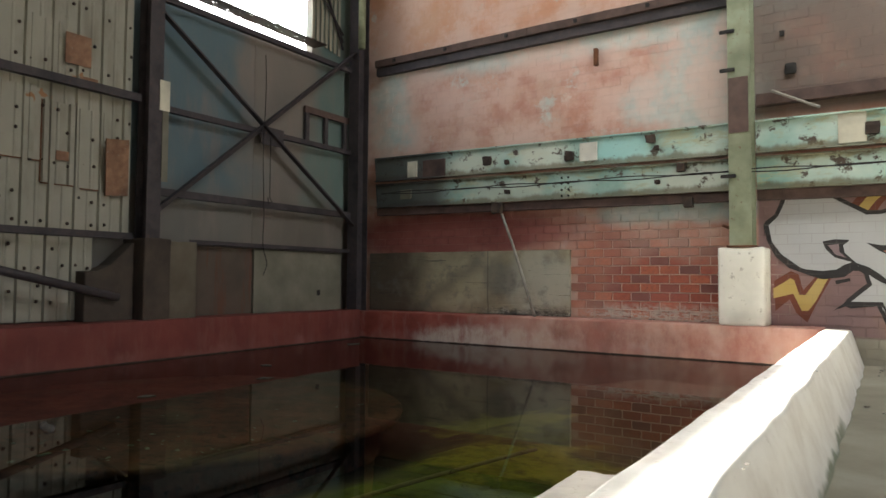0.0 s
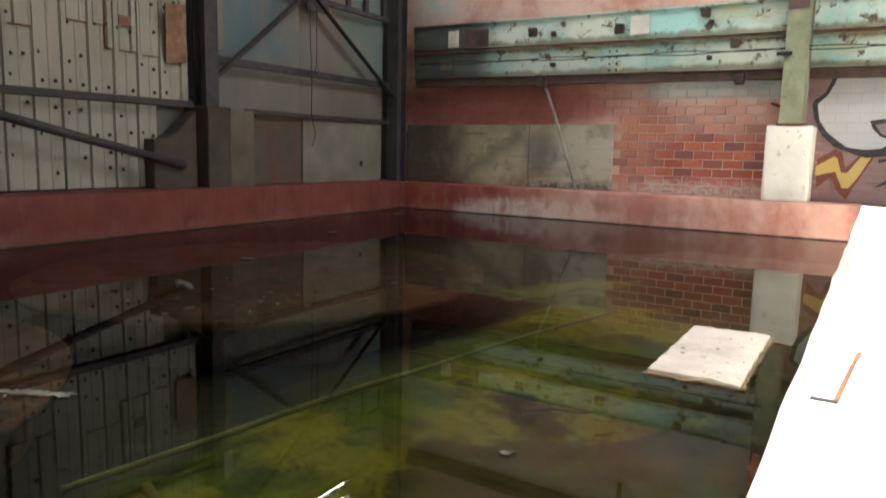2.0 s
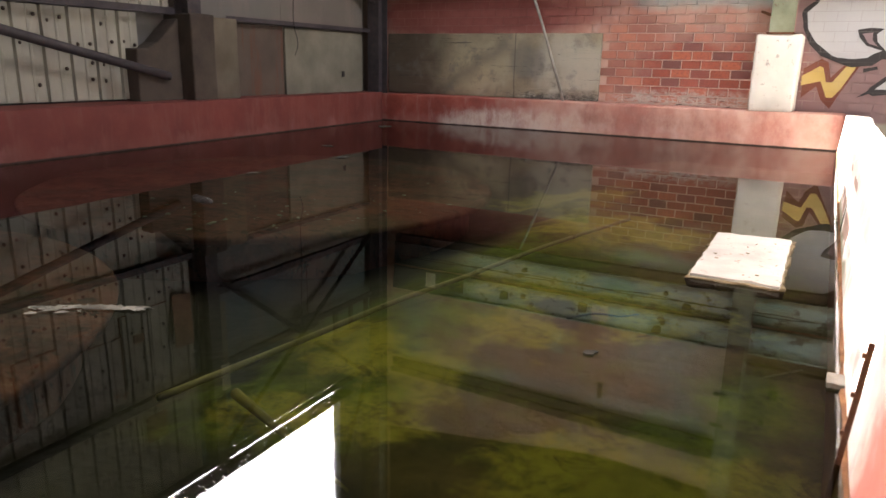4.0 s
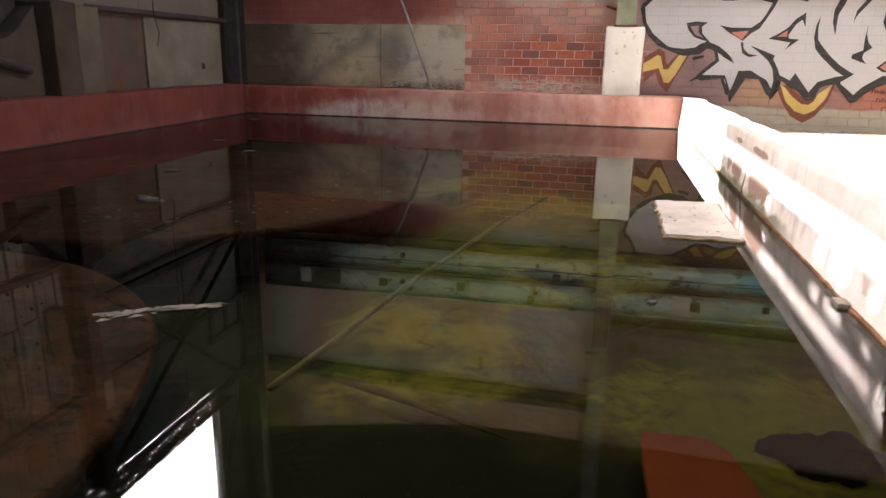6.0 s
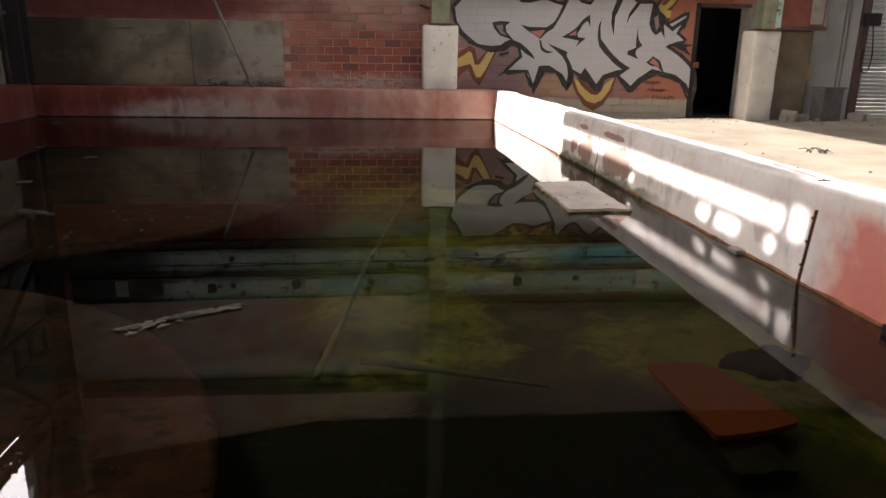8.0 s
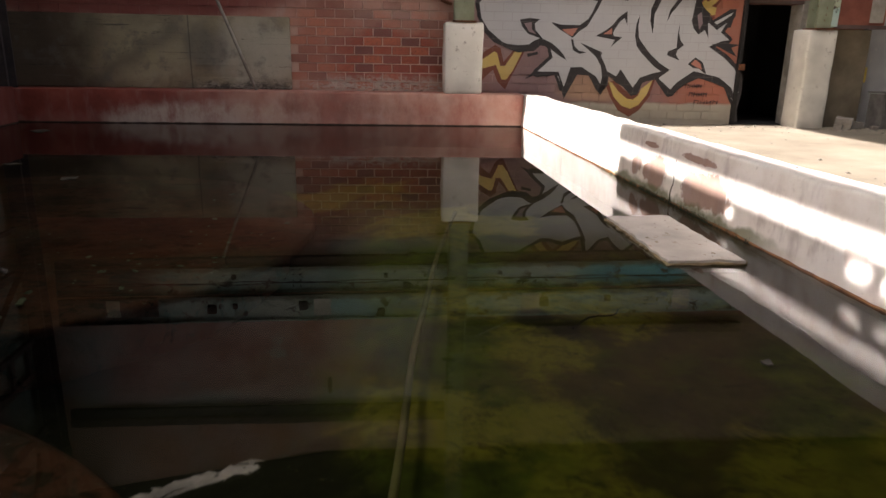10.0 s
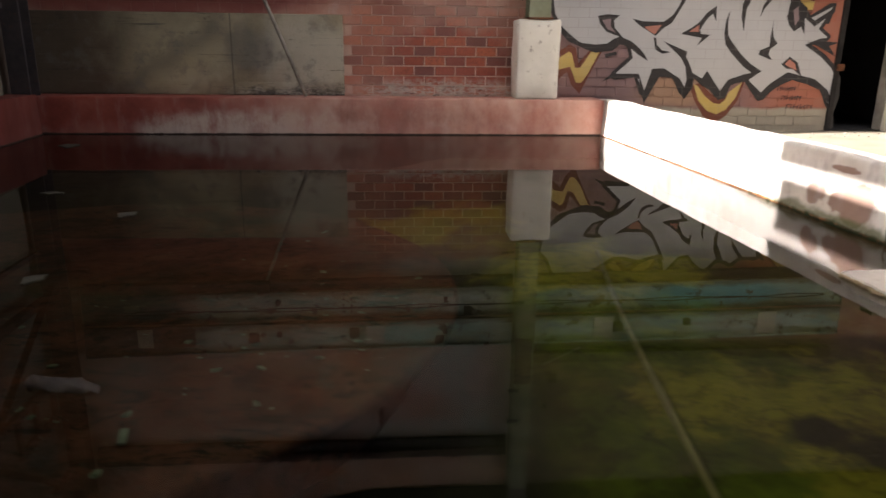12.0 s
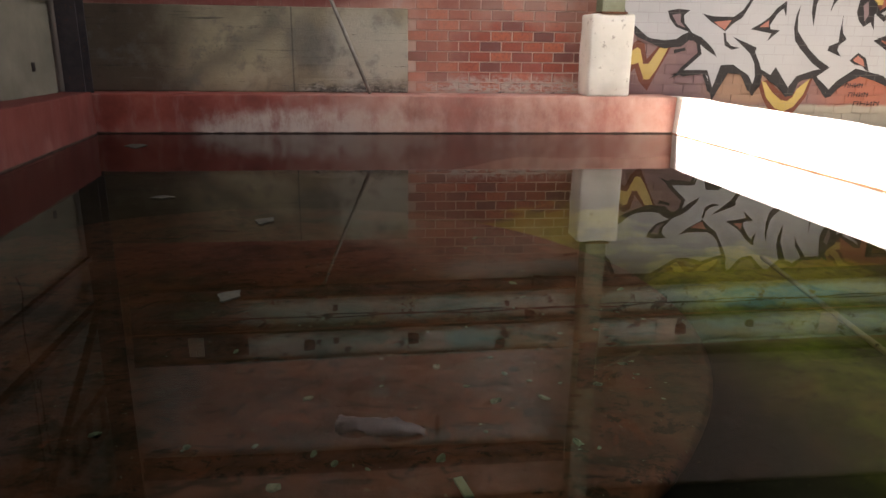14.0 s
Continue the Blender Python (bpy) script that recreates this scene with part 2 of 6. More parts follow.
    crack = n.math("MULTIPLY", n.patch(-3.0, 0.93, 1.4, 0.13, 0.4, 5.0), n.span(n.noise(13, 6, 0.7, (0.5, 1, 2.5)), 0.56, 0.62))
    col = n.mix(n.math("MULTIPLY", crack, 0.8), col, (0.06, 0.045, 0.04))
    return n.done(col, n.noise(45, 6, 0.7), 0.5, 0.006)


M_BRICK = brick_material("old_brick", True)
M_BRICKS = brick_material("old_brick_rows", False)


M_MORTAR = brick_material("mortar", True, True)


def red_rim_material(name, old):
    """Red paint on concrete, leached white along its lower edge; old paints in the left rim's shade."""
    n = Nodes(name, 0.75)
    red = n.ramp(n.noise(2.2, 6, 0.6), [(0.3, (0.20, 0.038, 0.028)), (0.55, (0.33, 0.072, 0.05)), (0.75, (0.42, 0.125, 0.09))])
    red = n.mix(n.span(n.noise(5, 5, 0.6, (1, 1, 0.25)), 0.5, 0.8), red, (0.40, 0.20, 0.17))
    low = n.math("ADD", n.z, n.math("MULTIPLY", n.noise(2.6, 6, 0.7, (1, 1, 0.3)), 0.55))
    pale = n.span(low, 0.72, 0.86, 1.0, 0.0)
    pale = n.math("MULTIPLY", pale, n.span(n.noise(0.9, 4), 0.46, 0.66, 0.1, 0.8))
    col = n.mix(pale, red, n.mix(n.noise(12, 4), (0.50, 0.36, 0.32), (0.60, 0.52, 0.47)))
    drip = n.math("MULTIPLY", n.patch(-5.7, 0.48, 1.5, 0.27, 0.6, 2.6), n.span(n.noise(3.2, 6, 0.7, (1, 1, 0.5)), 0.34, 0.60, 0.15, 1.0))
    col = n.mix(n.math("MULTIPLY", drip, 0.85), col, n.mix(n.noise(9, 5), (0.62, 0.48, 0.40), (0.74, 0.66, 0.58)))
    # same red paint, darkened to put the dim left side into its colour
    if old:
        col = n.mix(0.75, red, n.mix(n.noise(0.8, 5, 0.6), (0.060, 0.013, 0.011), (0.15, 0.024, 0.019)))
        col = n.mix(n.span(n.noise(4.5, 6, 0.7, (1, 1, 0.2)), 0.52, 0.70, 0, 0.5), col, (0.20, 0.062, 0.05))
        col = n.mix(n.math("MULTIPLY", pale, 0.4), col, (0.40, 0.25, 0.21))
    worn = n.math("MULTIPLY", n.span(n.math("ADD", n.x, n.math("MULTIPLY", n.noise(0.8, 5), 3.0)), -5.5, -2.5), n.span(n.noise(1.8, 6, 0.65, (1, 1, 0.6)), 0.35, 0.65, 0.25, 0.8))
    col = n.mix(worn, col, n.mix(n.noise(6, 5), (0.58, 0.28, 0.20), (0.68, 0.50, 0.41)))
    col = n.mix(n.span(n.math("ADD", n.z, n.math("MULTIPLY", n.noise(7, 4), 0.03)), 0.42, 0.435, 1.0, 0.0), col, (0.05, 0.03, 0.02))
    return n.done(col, n.noise(25, 6, 0.7), 0.35, 0.008)


def white_rim_material():
    """Whitewashed concrete rim, worn to red paint and brown render in places."""
    n = Nodes("white_rim_paint", 0.75)
    white = n.mix(n.span(n.noise(3, 6, 0.65), 0.35, 0.75), (0.80, 0.77, 0.72), (0.64, 0.59, 0.53))
    white = n.mix(n.span(n.noise(22, 5, 0.7), 0.62, 0.7, 0, 0.5), white, (0.38, 0.33, 0.29))
    red = n.mix(n.noise(2.5, 5), (0.55, 0.15, 0.105), (0.64, 0.27, 0.215))
    yy = n.math("ADD", n.y, n.math("MULTIPLY", n.math("SUBTRACT", n.noise(2.2, 5, 0.6), 0.5), 1.0))
    inner = n.span(n.x, -0.71, -0.68, 1.0, 0.0)
    m = n.math("MULTIPLY", n.span(yy, 0.7, 1.05, 1.0, 0.0), inner)
    zz = n.math("ADD", n.z, n.math("MULTIPLY", n.noise(4, 5), 0.22))
    m = n.math("MULTIPLY", m, n.span(zz, 0.86, 0.96, 1.0, 0.0))
    col = n.mix(m, white, red)
    br = 0.0
    for py, pz, ry, rz in ((5.22, 0.59, 0.13, 0.10), (4.78, 0.58, 0.24, 0.15), (3.92, 0.57, 0.42, 0.15), (4.92, 0.79, 0.2, 0.03), (4.05, 0.79, 0.3, 0.035), (2.2, 0.60, 0.1, 0.1), (1.45, 0.60, 0.12, 0.14)):
        dy, dz = n.math("DIVIDE", n.math("SUBTRACT", n.y, py), ry), n.math("DIVIDE", n.math("SUBTRACT", n.z, pz), rz)
        d = n.math("SQRT", n.math("ADD", n.math("MULTIPLY", dy, dy), n.math("MULTIPLY", dz, dz)))
        d = n.math("ADD", d, n.math("MULTIPLY", n.math("SUBTRACT", n.noise(5.5, 6, 0.72, (1, 0.8, 0.8)), 0.5), 2.3))
        br = n.math("MAXIMUM", br, n.span(d, 0.84, 0.98, 0.9 if py > 3 else 0.35, 0.0))
    br = n.math("MULTIPLY", br, inner)
    col = n.mix(br, col, n.mix(n.noise(9, 5), (0.22, 0.12, 0.09), (0.36, 0.22, 0.165)))
    stain = n.math("MULTIPLY", n.span(n.noise(6, 6, 0.7, (1, 1, 0.35)), 0.52, 0.68, 0, 0.5), inner)
    col = n.mix(stain, col, (0.36, 0.30, 0.29))
    moss = n.math("MULTIPLY", n.band(n.y, 2.9, 6.0, 0.4), n.span(zz, 0.54, 0.60, 1.0, 0.0))
    col = n.mix(n.math("MULTIPLY", moss, 0.8), col, (0.10, 0.12, 0.04))
    col = n.mix(n.span(n.math("ADD", n.z, n.math("MULTIPLY", n.noise(9, 4), 0.03)), 0.365, 0.398, 1.0, 0.0), col, n.mix(n.noise(5, 5), (0.16, 0.075, 0.03), (0.30, 0.15, 0.06)))
    return n.done(col, n.noise(30, 6, 0.7), 0.35, 0.008)


M_RED_RIM = red_rim_material("red_rim_paint", False)
# shaded copy of the red rim paint, for the left rim
M_SHADED_RED = red_rim_material("shaded_red_rim_paint", True)
M_WHITE_RIM = white_rim_material()
M_RUST = plain("rust", (0.12, 0.045, 0.02), (0.22, 0.085, 0.035), 25, 0.85, 0.2, 0.5)
M_DARK_STEEL = plain("dark_painted_steel", (0.035, 0.03, 0.036), (0.065, 0.052, 0.055), 9, 0.7, 0.0, 0.3, (0.10, 0.05, 0.035))
M_BROWN_STEEL = plain("brown_painted_steel", (0.07, 0.04, 0.035), (0.13, 0.08, 0.065), 6, 0.75, 0.0, 0.3)


def sheet_material(name, a, b, stain, rust=(0.30, 0.14, 0.06)):
    n = Nodes(name, 0.6)
    c = n.mix(n.noise(0.9, 5), a, b)
    c = n.mix(n.span(n.noise(1.6, 5, 0.6, (1, 1, 0.35)), 0.48, 0.72, 0, 0.7), c, stain)
    c = n.mix(n.span(n.noise(1.9, 4, 0.5), 0.69, 0.71), c, rust)
    c = n.mix(n.span(n.noise(28, 5, 0.7), 0.63, 0.72, 0, 0.6), c, (0.16, 0.13, 0.10))
    return n.done(c, n.noise(14, 5), 0.2, 0.006)


M_CREAM_SHEET = sheet_material("cream_sheet", (0.28, 0.265, 0.215), (0.375, 0.35, 0.29), (0.165, 0.145, 0.115))
def bay_sheet_material():
    n = Nodes("blue_grey_sheet", 0.6)
    drift = n.math("MULTIPLY", n.math("SUBTRACT", n.noise(0.9, 4, 0.5), 0.5), 2.2)
    blue = n.mix(n.noise(1.2, 5), (0.064, 0.118, 0.147), (0.113, 0.157, 0.174))
    warm = n.mix(n.noise(1.0, 5), (0.147, 0.126, 0.113), (0.217, 0.200, 0.174))
    teal = n.mix(n.noise(1.5, 5), (0.087, 0.147, 0.143), (0.157, 0.204, 0.182))
    c = n.mix(n.span(n.math("ADD", n.y, drift), 7.3, 8.2), blue, warm)
    c = n.mix(n.math("MULTIPLY", n.span(n.math("ADD", n.y, drift), 9.0, 9.7), n.span(n.z, 2.4, 2.9)), c, teal)
    c = n.mix(n.span(n.math("ADD", n.z, n.math("MULTIPLY", drift, 0.5)), 2.5, 3.1, 0.85, 0.0), c, n.mix(n.noise(1.3), (0.113, 0.095, 0.083), (0.182, 0.165, 0.139)))
    c = n.mix(n.span(n.noise(2.2, 6, 0.65, (1, 1, 0.3)), 0.45, 0.75, 0, 0.6), c, (0.210, 0.168, 0.147))
    c = n.mix(n.span(n.noise(18, 5, 0.7), 0.62, 0.72, 0, 0.5), c, (0.126, 0.105, 0.084))
    return n.done(c, n.noise(9, 5), 0.2, 0.006)


M_BLUE_SHEET = bay_sheet_material()
M_BROWN_CONCRETE = plain("brown_concrete", (0.045, 0.033, 0.026), (0.085, 0.063, 0.048), 3, 0.9, 0, 0.4)
def streaked_material():
    n = Nodes("rust_streaked_panel", 0.9)
    c = n.mix(n.noise(2.0, 5), (0.075, 0.054, 0.041), (0.125, 0.095, 0.073))
    c = n.mix(n.span(n.noise(5.0, 6, 0.7, (1, 1, 0.12)), 0.50, 0.66, 0, 0.8), c, (0.13, 0.05, 0.03))
    c = n.mix(n.span(n.noise(1.1, 4), 0.5, 0.7, 0, 0.6), c, (0.065, 0.05, 0.042))
    return n.done(c, n.noise(20, 5), 0.3, 0.01)


M_STREAKED = streaked_material()
M_CREAM_CONCRETE = plain("cream_concrete", (0.15, 0.14, 0.105), (0.235, 0.22, 0.17), 2.2, 0.9, 0, 0.3)


def render_panel_material():
    n = Nodes("grey_render", 0.9)
    c = n.ramp(n.noise(1.1, 5, 0.6), [(0.3, (0.20, 0.17, 0.115)), (0.55, (0.37, 0.315, 0.21)), (0.75, (0.47, 0.42, 0.305))])
    c = n.mix(n.span(n.noise(0.8, 4, 0.6, (1, 1, 1.6), 0.8), 0.55, 0.7, 0, 0.7), c, (0.13, 0.12, 0.10))
    c = n.mix(n.math("MULTIPLY", n.patch(-5.0, 1.45, 0.75, 0.55, 0.5, 1.4), 0.75), c, n.mix(n.noise(5, 6), (0.44, 0.41, 0.33), (0.60, 0.56, 0.46)))
    c = n.mix(n.math("MULTIPLY", n.patch(-6.9, 1.35, 0.6, 0.4, 0.5, 1.8), 0.7), c, (0.44, 0.37, 0.23))
    foot = n.span(n.math("ADD", n.z, n.math("MULTIPLY", n.noise(3.0, 6, 0.7), 0.45)), 1.15, 1.32, 1.0, 0.0)
    foot = n.math("MULTIPLY", foot, n.span(n.x, -6.4, -5.6))
    crumbs = n.ramp(n.noise(17, 6, 0.8, (0.6, 1, 1.8)), [(0.42, (0.03, 0.028, 0.026)), (0.50, (0.13, 0.12, 0.105)), (0.58, (0.36, 0.34, 0.29))])
    c = n.mix(n.math("MULTIPLY", foot, 0.9), c, crumbs)
    arc = n.math("SUBTRACT", n.z, n.math("ADD", 1.05, n.math("MULTIPLY", n.math("ADD", n.x, 7.6), 0.62)))
    arc = n.math("ADD", arc, n.math("MULTIPLY", n.math("SUBTRACT", n.noise(2.2, 5), 0.5), 0.5))
    c = n.mix(n.math("MULTIPLY", n.math("MULTIPLY", n.band(arc, -0.22, 0.04, 0.13), n.band(n.x, -7.6, -6.1, 0.2)), 0.5), c, (0.10, 0.095, 0.085))
    edge = n.math("MULTIPLY", n.band(n.math("ADD", arc, n.math("MULTIPLY", n.noise(6, 6, 0.75), 0.3)), 0.20, 0.24, 0.02), n.band(n.x, -7.4, -6.0, 0.1))
    c = n.mix(n.math("MULTIPLY", edge, n.span(n.noise(8, 5, 0.7), 0.45, 0.62, 0, 0.6)), c, (0.05, 0.046, 0.042))
    c = n.mix(n.math("MULTIPLY", n.patch(-5.75, 1.55, 0.35, 0.38, 0.6, 2.4), 0.55), c, (0.13, 0.125, 0.115))
    # panel turns darker brown towards its left end
    left_end = n.math("ADD", n.x, n.math("MULTIPLY", n.math("SUBTRACT", n.noise(1.6, 6, 0.65), 0.5), 1.6))
    c = n.mix(n.span(left_end, -8.1, -6.9, 0.88, 0.0), c, n.mix(n.noise(5, 5), (0.045, 0.032, 0.024), (0.10, 0.072, 0.05)))
    marks = n.math("MULTIPLY", n.span(n.noise(3.0, 6, 0.75, (0.35, 1, 9.0), 0.4), 0.60, 0.645), n.span(n.noise(1.7, 4), 0.42, 0.56))
    c = n.mix(n.math("MULTIPLY", marks, 0.75), c, (0.05, 0.046, 0.04))
    cloud = n.span(n.noise(3.2, 6, 0.7), 0.52, 0.68, 0, 0.55)
    c = n.mix(cloud, c, (0.15, 0.14, 0.125))
    pits = n.math("MULTIPLY", n.span(n.noise(13, 5, 0.75, (0.55, 1, 1.6)), 0.655, 0.70), n.span(n.noise(1.2, 3), 0.42, 0.6))
    c = n.mix(pits, c, (0.035, 0.032, 0.03))
    c = n.mix(n.span(n.noise(6, 6, 0.6, (0.15, 1, 3.0)), 0.62, 0.7, 0, 0.4), c, (0.16, 0.14, 0.12))
    seam = n.band(n.math("ADD", n.x, n.math("MULTIPLY", n.noise(3, 4), 0.02)), -6.02, -6.0, 0.006)
    c = n.mix(n.math("MULTIPLY", seam, 0.6), c, (0.06, 0.055, 0.05))
    return n.done(c, n.noise(20, 6, 0.7, (1, 1, 2.0)), 0.5, 0.012)


M_RENDER = render_panel_material()


def turquoise_material():
    n = Nodes("turquoise_paint", 0.6)
    c = n.ramp(n.noise(1.2, 5, 0.6), [(0.3, (0.24, 0.42, 0.37)), (0.5, (0.40, 0.56, 0.50)), (0.7, (0.58, 0.66, 0.58))])
    c = n.mix(n.span(n.noise(2.6, 6, 0.7, (0.5, 1, 1.6)), 0.5, 0.62, 0, 0.8), c, (0.42, 0.42, 0.26))
    for px, pz, rx, rz, tint in ((-6.3, 3.55, 0.5, 0.3, (0.66, 0.70, 0.60)), (-4.9, 3.55, 0.5, 0.3, (0.66, 0.70, 0.60)), (-3.5, 3.55, 0.55, 0.3, (0.36, 0.66, 0.64)), (1.5, 3.02, 1.2, 0.3, (0.12, 0.50, 0.56)),
                                 (-2.4, 3.0, 0.6, 0.3, (0.62, 0.66, 0.58)), (-5.6, 3.0, 0.9, 0.25, (0.58, 0.64, 0.55))):
        c = n.mix(n.math("MULTIPLY", n.patch(px, pz, rx, rz, 0.4, 3.0), 0.8), c, tint)
    c = n.mix(n.span(n.noise(4.5, 6, 0.75), 0.56, 0.62), c, (0.085, 0.06, 0.045))
    for z in (2.86, 3.37):
        zz = n.math("ADD", n.math("ADD", n.z, n.math("MULTIPLY", n.x, 0.014)), n.math("MULTIPLY", n.noise(3.2, 6, 0.7, (1, 1, 0.35)), -0.26))
        c = n.mix(n.math("MULTIPLY", n.band(zz, z - 0.30, z - 0.12, 0.04), 0.75), c, (0.16, 0.13, 0.07))
    # beams turn near-black towards the corner end
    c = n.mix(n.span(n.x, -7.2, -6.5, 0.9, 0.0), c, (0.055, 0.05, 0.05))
    return n.done(c, n.noise(25, 6), 0.35, 0.006)


M_TURQ = turquoise_material()
M_OLIVE = plain("olive_post_paint", (0.21, 0.23, 0.14), (0.33, 0.36, 0.25), 4, 0.7, 0, 0.3, (0.16, 0.09, 0.05))
M_WHITEWASH = plain("whitewashed_concrete", (0.74, 0.715, 0.63), (0.84, 0.815, 0.73), 3, 0.85, 0, 0.35, (0.42, 0.38, 0.32))
M_CREAM_PAINT = plain("cream_paint", (0.62, 0.58, 0.46), (0.72, 0.68, 0.56), 5, 0.8, 0, 0.2)
M_BLACK = plain("near_black_iron", (0.012, 0.01, 0.01), (0.03, 0.025, 0.022), 12, 0.7, 0.2)
M_ROOF = plain("roof_underside", (0.028, 0.025, 0.023), (0.05, 0.044, 0.04), 2, 0.85)
M_OUTER = plain("grey_block_wall", (0.26, 0.24, 0.21), (0.36, 0.33, 0.29), 1.5, 0.9)


def floor_material():
    n = Nodes("hall_floor_concrete", 0.85)
    c = n.ramp(n.noise(1.1, 6, 0.6), [(0.3, (0.20, 0.172, 0.128)), (0.55, (0.29, 0.255, 0.19)), (0.75, (0.36, 0.32, 0.25))])
    c = n.mix(n.span(n.noise(9, 6, 0.75), 0.6, 0.7, 0, 0.6), c, (0.20, 0.17, 0.13))
    c = n.mix(n.span(n.noise(0.45, 4), 0.5, 0.7, 0, 0.35), c, (0.34, 0.29, 0.21))
    return n.done(c, n.noise(18, 6, 0.7), 0.4, 0.01)


M_FLOOR = floor_material()


def pool_material():
    """Silt and algae on the basin floor: brown silt, green felt along the pole, golden tufts, near-black bed."""
    n = Nodes("algae_floor", 0.9)
    silt = n.ramp(n.noise(1.7, 7, 0.66), [(0.30, (0.035, 0.028, 0.009)), (0.45, (0.09, 0.066, 0.02)), (0.60, (0.15, 0.105, 0.036)), (0.78, (0.21, 0.155, 0.065))])
    silt = n.mix(n.span(n.noise(3.1, 6, 0.7), 0.50, 0.66, 0, 0.7), silt, (0.15, 0.15, 0.025))
    felt = n.ramp(n.noise(3.4, 7, 0.72), [(0.30, (0.028, 0.042, 0.006)), (0.48, (0.10, 0.135, 0.010)), (0.62, (0.165, 0.225, 0.016)), (0.80, (0.27, 0.28, 0.04))])
    gold = n.mix(n.noise(7, 6, 0.7), (0.26, 0.26, 0.016), (0.58, 0.47, 0.07))
    dark = n.mix(n.noise(16, 5), (0.006, 0.006, 0.004), (0.022, 0.021, 0.010))
    dark_bed = n.mix(n.noise(1.7, 5), (0.006, 0.006, 0.005), (0.018, 0.015, 0.010))
    green = 0.0
    for sx, sy, sr in ((-2.86, 2.4, 0.75), (-2.75, 1.5, 0.65), (-2.95, 0.9, 0.5), (-3.55, 2.2, 0.35), (-2.75, 3.6, 0.7), (-2.55, 4.7, 0.8), (-1.45, 1.1, 0.40), (-2.3, 3.2, 0.5), (-1.05, 2.0, 0.35), (-1.3, 1.5, 0.3), (-1.1, 0.9, 0.6), (-1.0, 0.2, 0.4)):
        green = n.math("MAXIMUM", green, n.spot(sx, sy, sr, 0.9, 1.8))
    c = n.mix(n.math("MULTIPLY", green, 0.9), silt, felt)
    for sx, sy, sr in ((-2.27, 2.35, 0.30), (-2.62, 1.58, 0.30), (-2.50, 1.05, 0.20), (-1.54, 1.11, 0.30), (-1.32, 0.88, 0.22), (-0.93, 1.2, 0.3), (-1.22, 0.72, 0.14), (-2.60, 5.0, 0.6), (-2.15, 5.05, 0.4),
                       (-3.0, 1.75, 0.25), (-2.85, 0.86, 0.16), (-1.72, -0.02, 0.12), (-2.48, 3.05, 0.35), (-1.75, 2.95, 0.4), (-0.95, 0.15, 0.22), (-3.4, 6.5, 0.5), (-3.7, 6.95, 0.45)):
        tuft = n.math("MULTIPLY", n.spot(sx, sy, sr * 1.2, 1.4, 3.2), n.span(n.noise(9, 6, 0.75), 0.34, 0.56, 0.25, 1.0))
        c = n.mix(n.math("MULTIPLY", tuft, 0.85), c, gold)
    c = n.mix(n.span(n.noise(5.5, 6, 0.72, None, 0.8), 0.55, 0.68, 0, 0.6), c, (0.035, 0.035, 0.010))
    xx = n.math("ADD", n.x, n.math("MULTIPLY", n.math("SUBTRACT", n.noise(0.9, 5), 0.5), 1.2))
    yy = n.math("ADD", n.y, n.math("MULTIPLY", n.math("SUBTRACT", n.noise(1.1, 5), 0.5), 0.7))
    # near-black bed on the deep side and at the near end
    c = n.mix(n.span(xx, -3.65, -3.0, 1.0, 0.0), c, dark_bed)
    c = n.mix(n.math("MULTIPLY", n.span(yy, 0.42, 0.78, 0.97, 0.0), n.span(n.x, -1.5, -1.25, 1.0, 0.15)), c, dark_bed)
    for sx, sy, sr in ((-1.0, 0.42, 0.20), (-1.27, 0.48, 0.12), (-2.26, 2.78, 0.17), (-2.12, 2.60, 0.15), (-3.2, 1.1, 0.12), (-3.5, 1.4, 0.3)):
        c = n.mix(n.math("MULTIPLY", n.spot(sx, sy, sr, 0.7, 4.5), 0.95), c, dark)
    fringe = n.math("MULTIPLY", n.spot(-1.15, 0.86, 0.55, 0.6, 2.4), n.span(n.noise(6, 6, 0.7), 0.30, 0.52, 0.35, 0.95))
    c = n.mix(fringe, c, n.mix(n.noise(11, 6, 0.7), (0.16, 0.17, 0.015), (0.42, 0.36, 0.05)))
    c = n.mix(n.span(n.noise(42, 4, 0.7), 0.64, 0.70, 0, 0.5), c, (0.22, 0.20, 0.09))
    c = n.mix(n.span(yy, 5.6, 7.0, 0.0, 0.7), c, n.mix(n.noise(2), (0.05, 0.03, 0.022), (0.12, 0.065, 0.045)))
    c = n.mix(n.math("MULTIPLY", n.spot(-3.6, 6.8, 0.75, 1.2, 2.6), 0.7), c, gold)
    return n.done(c, n.noise(8, 5), 0.5, 0.03)


M_POOL = pool_material()


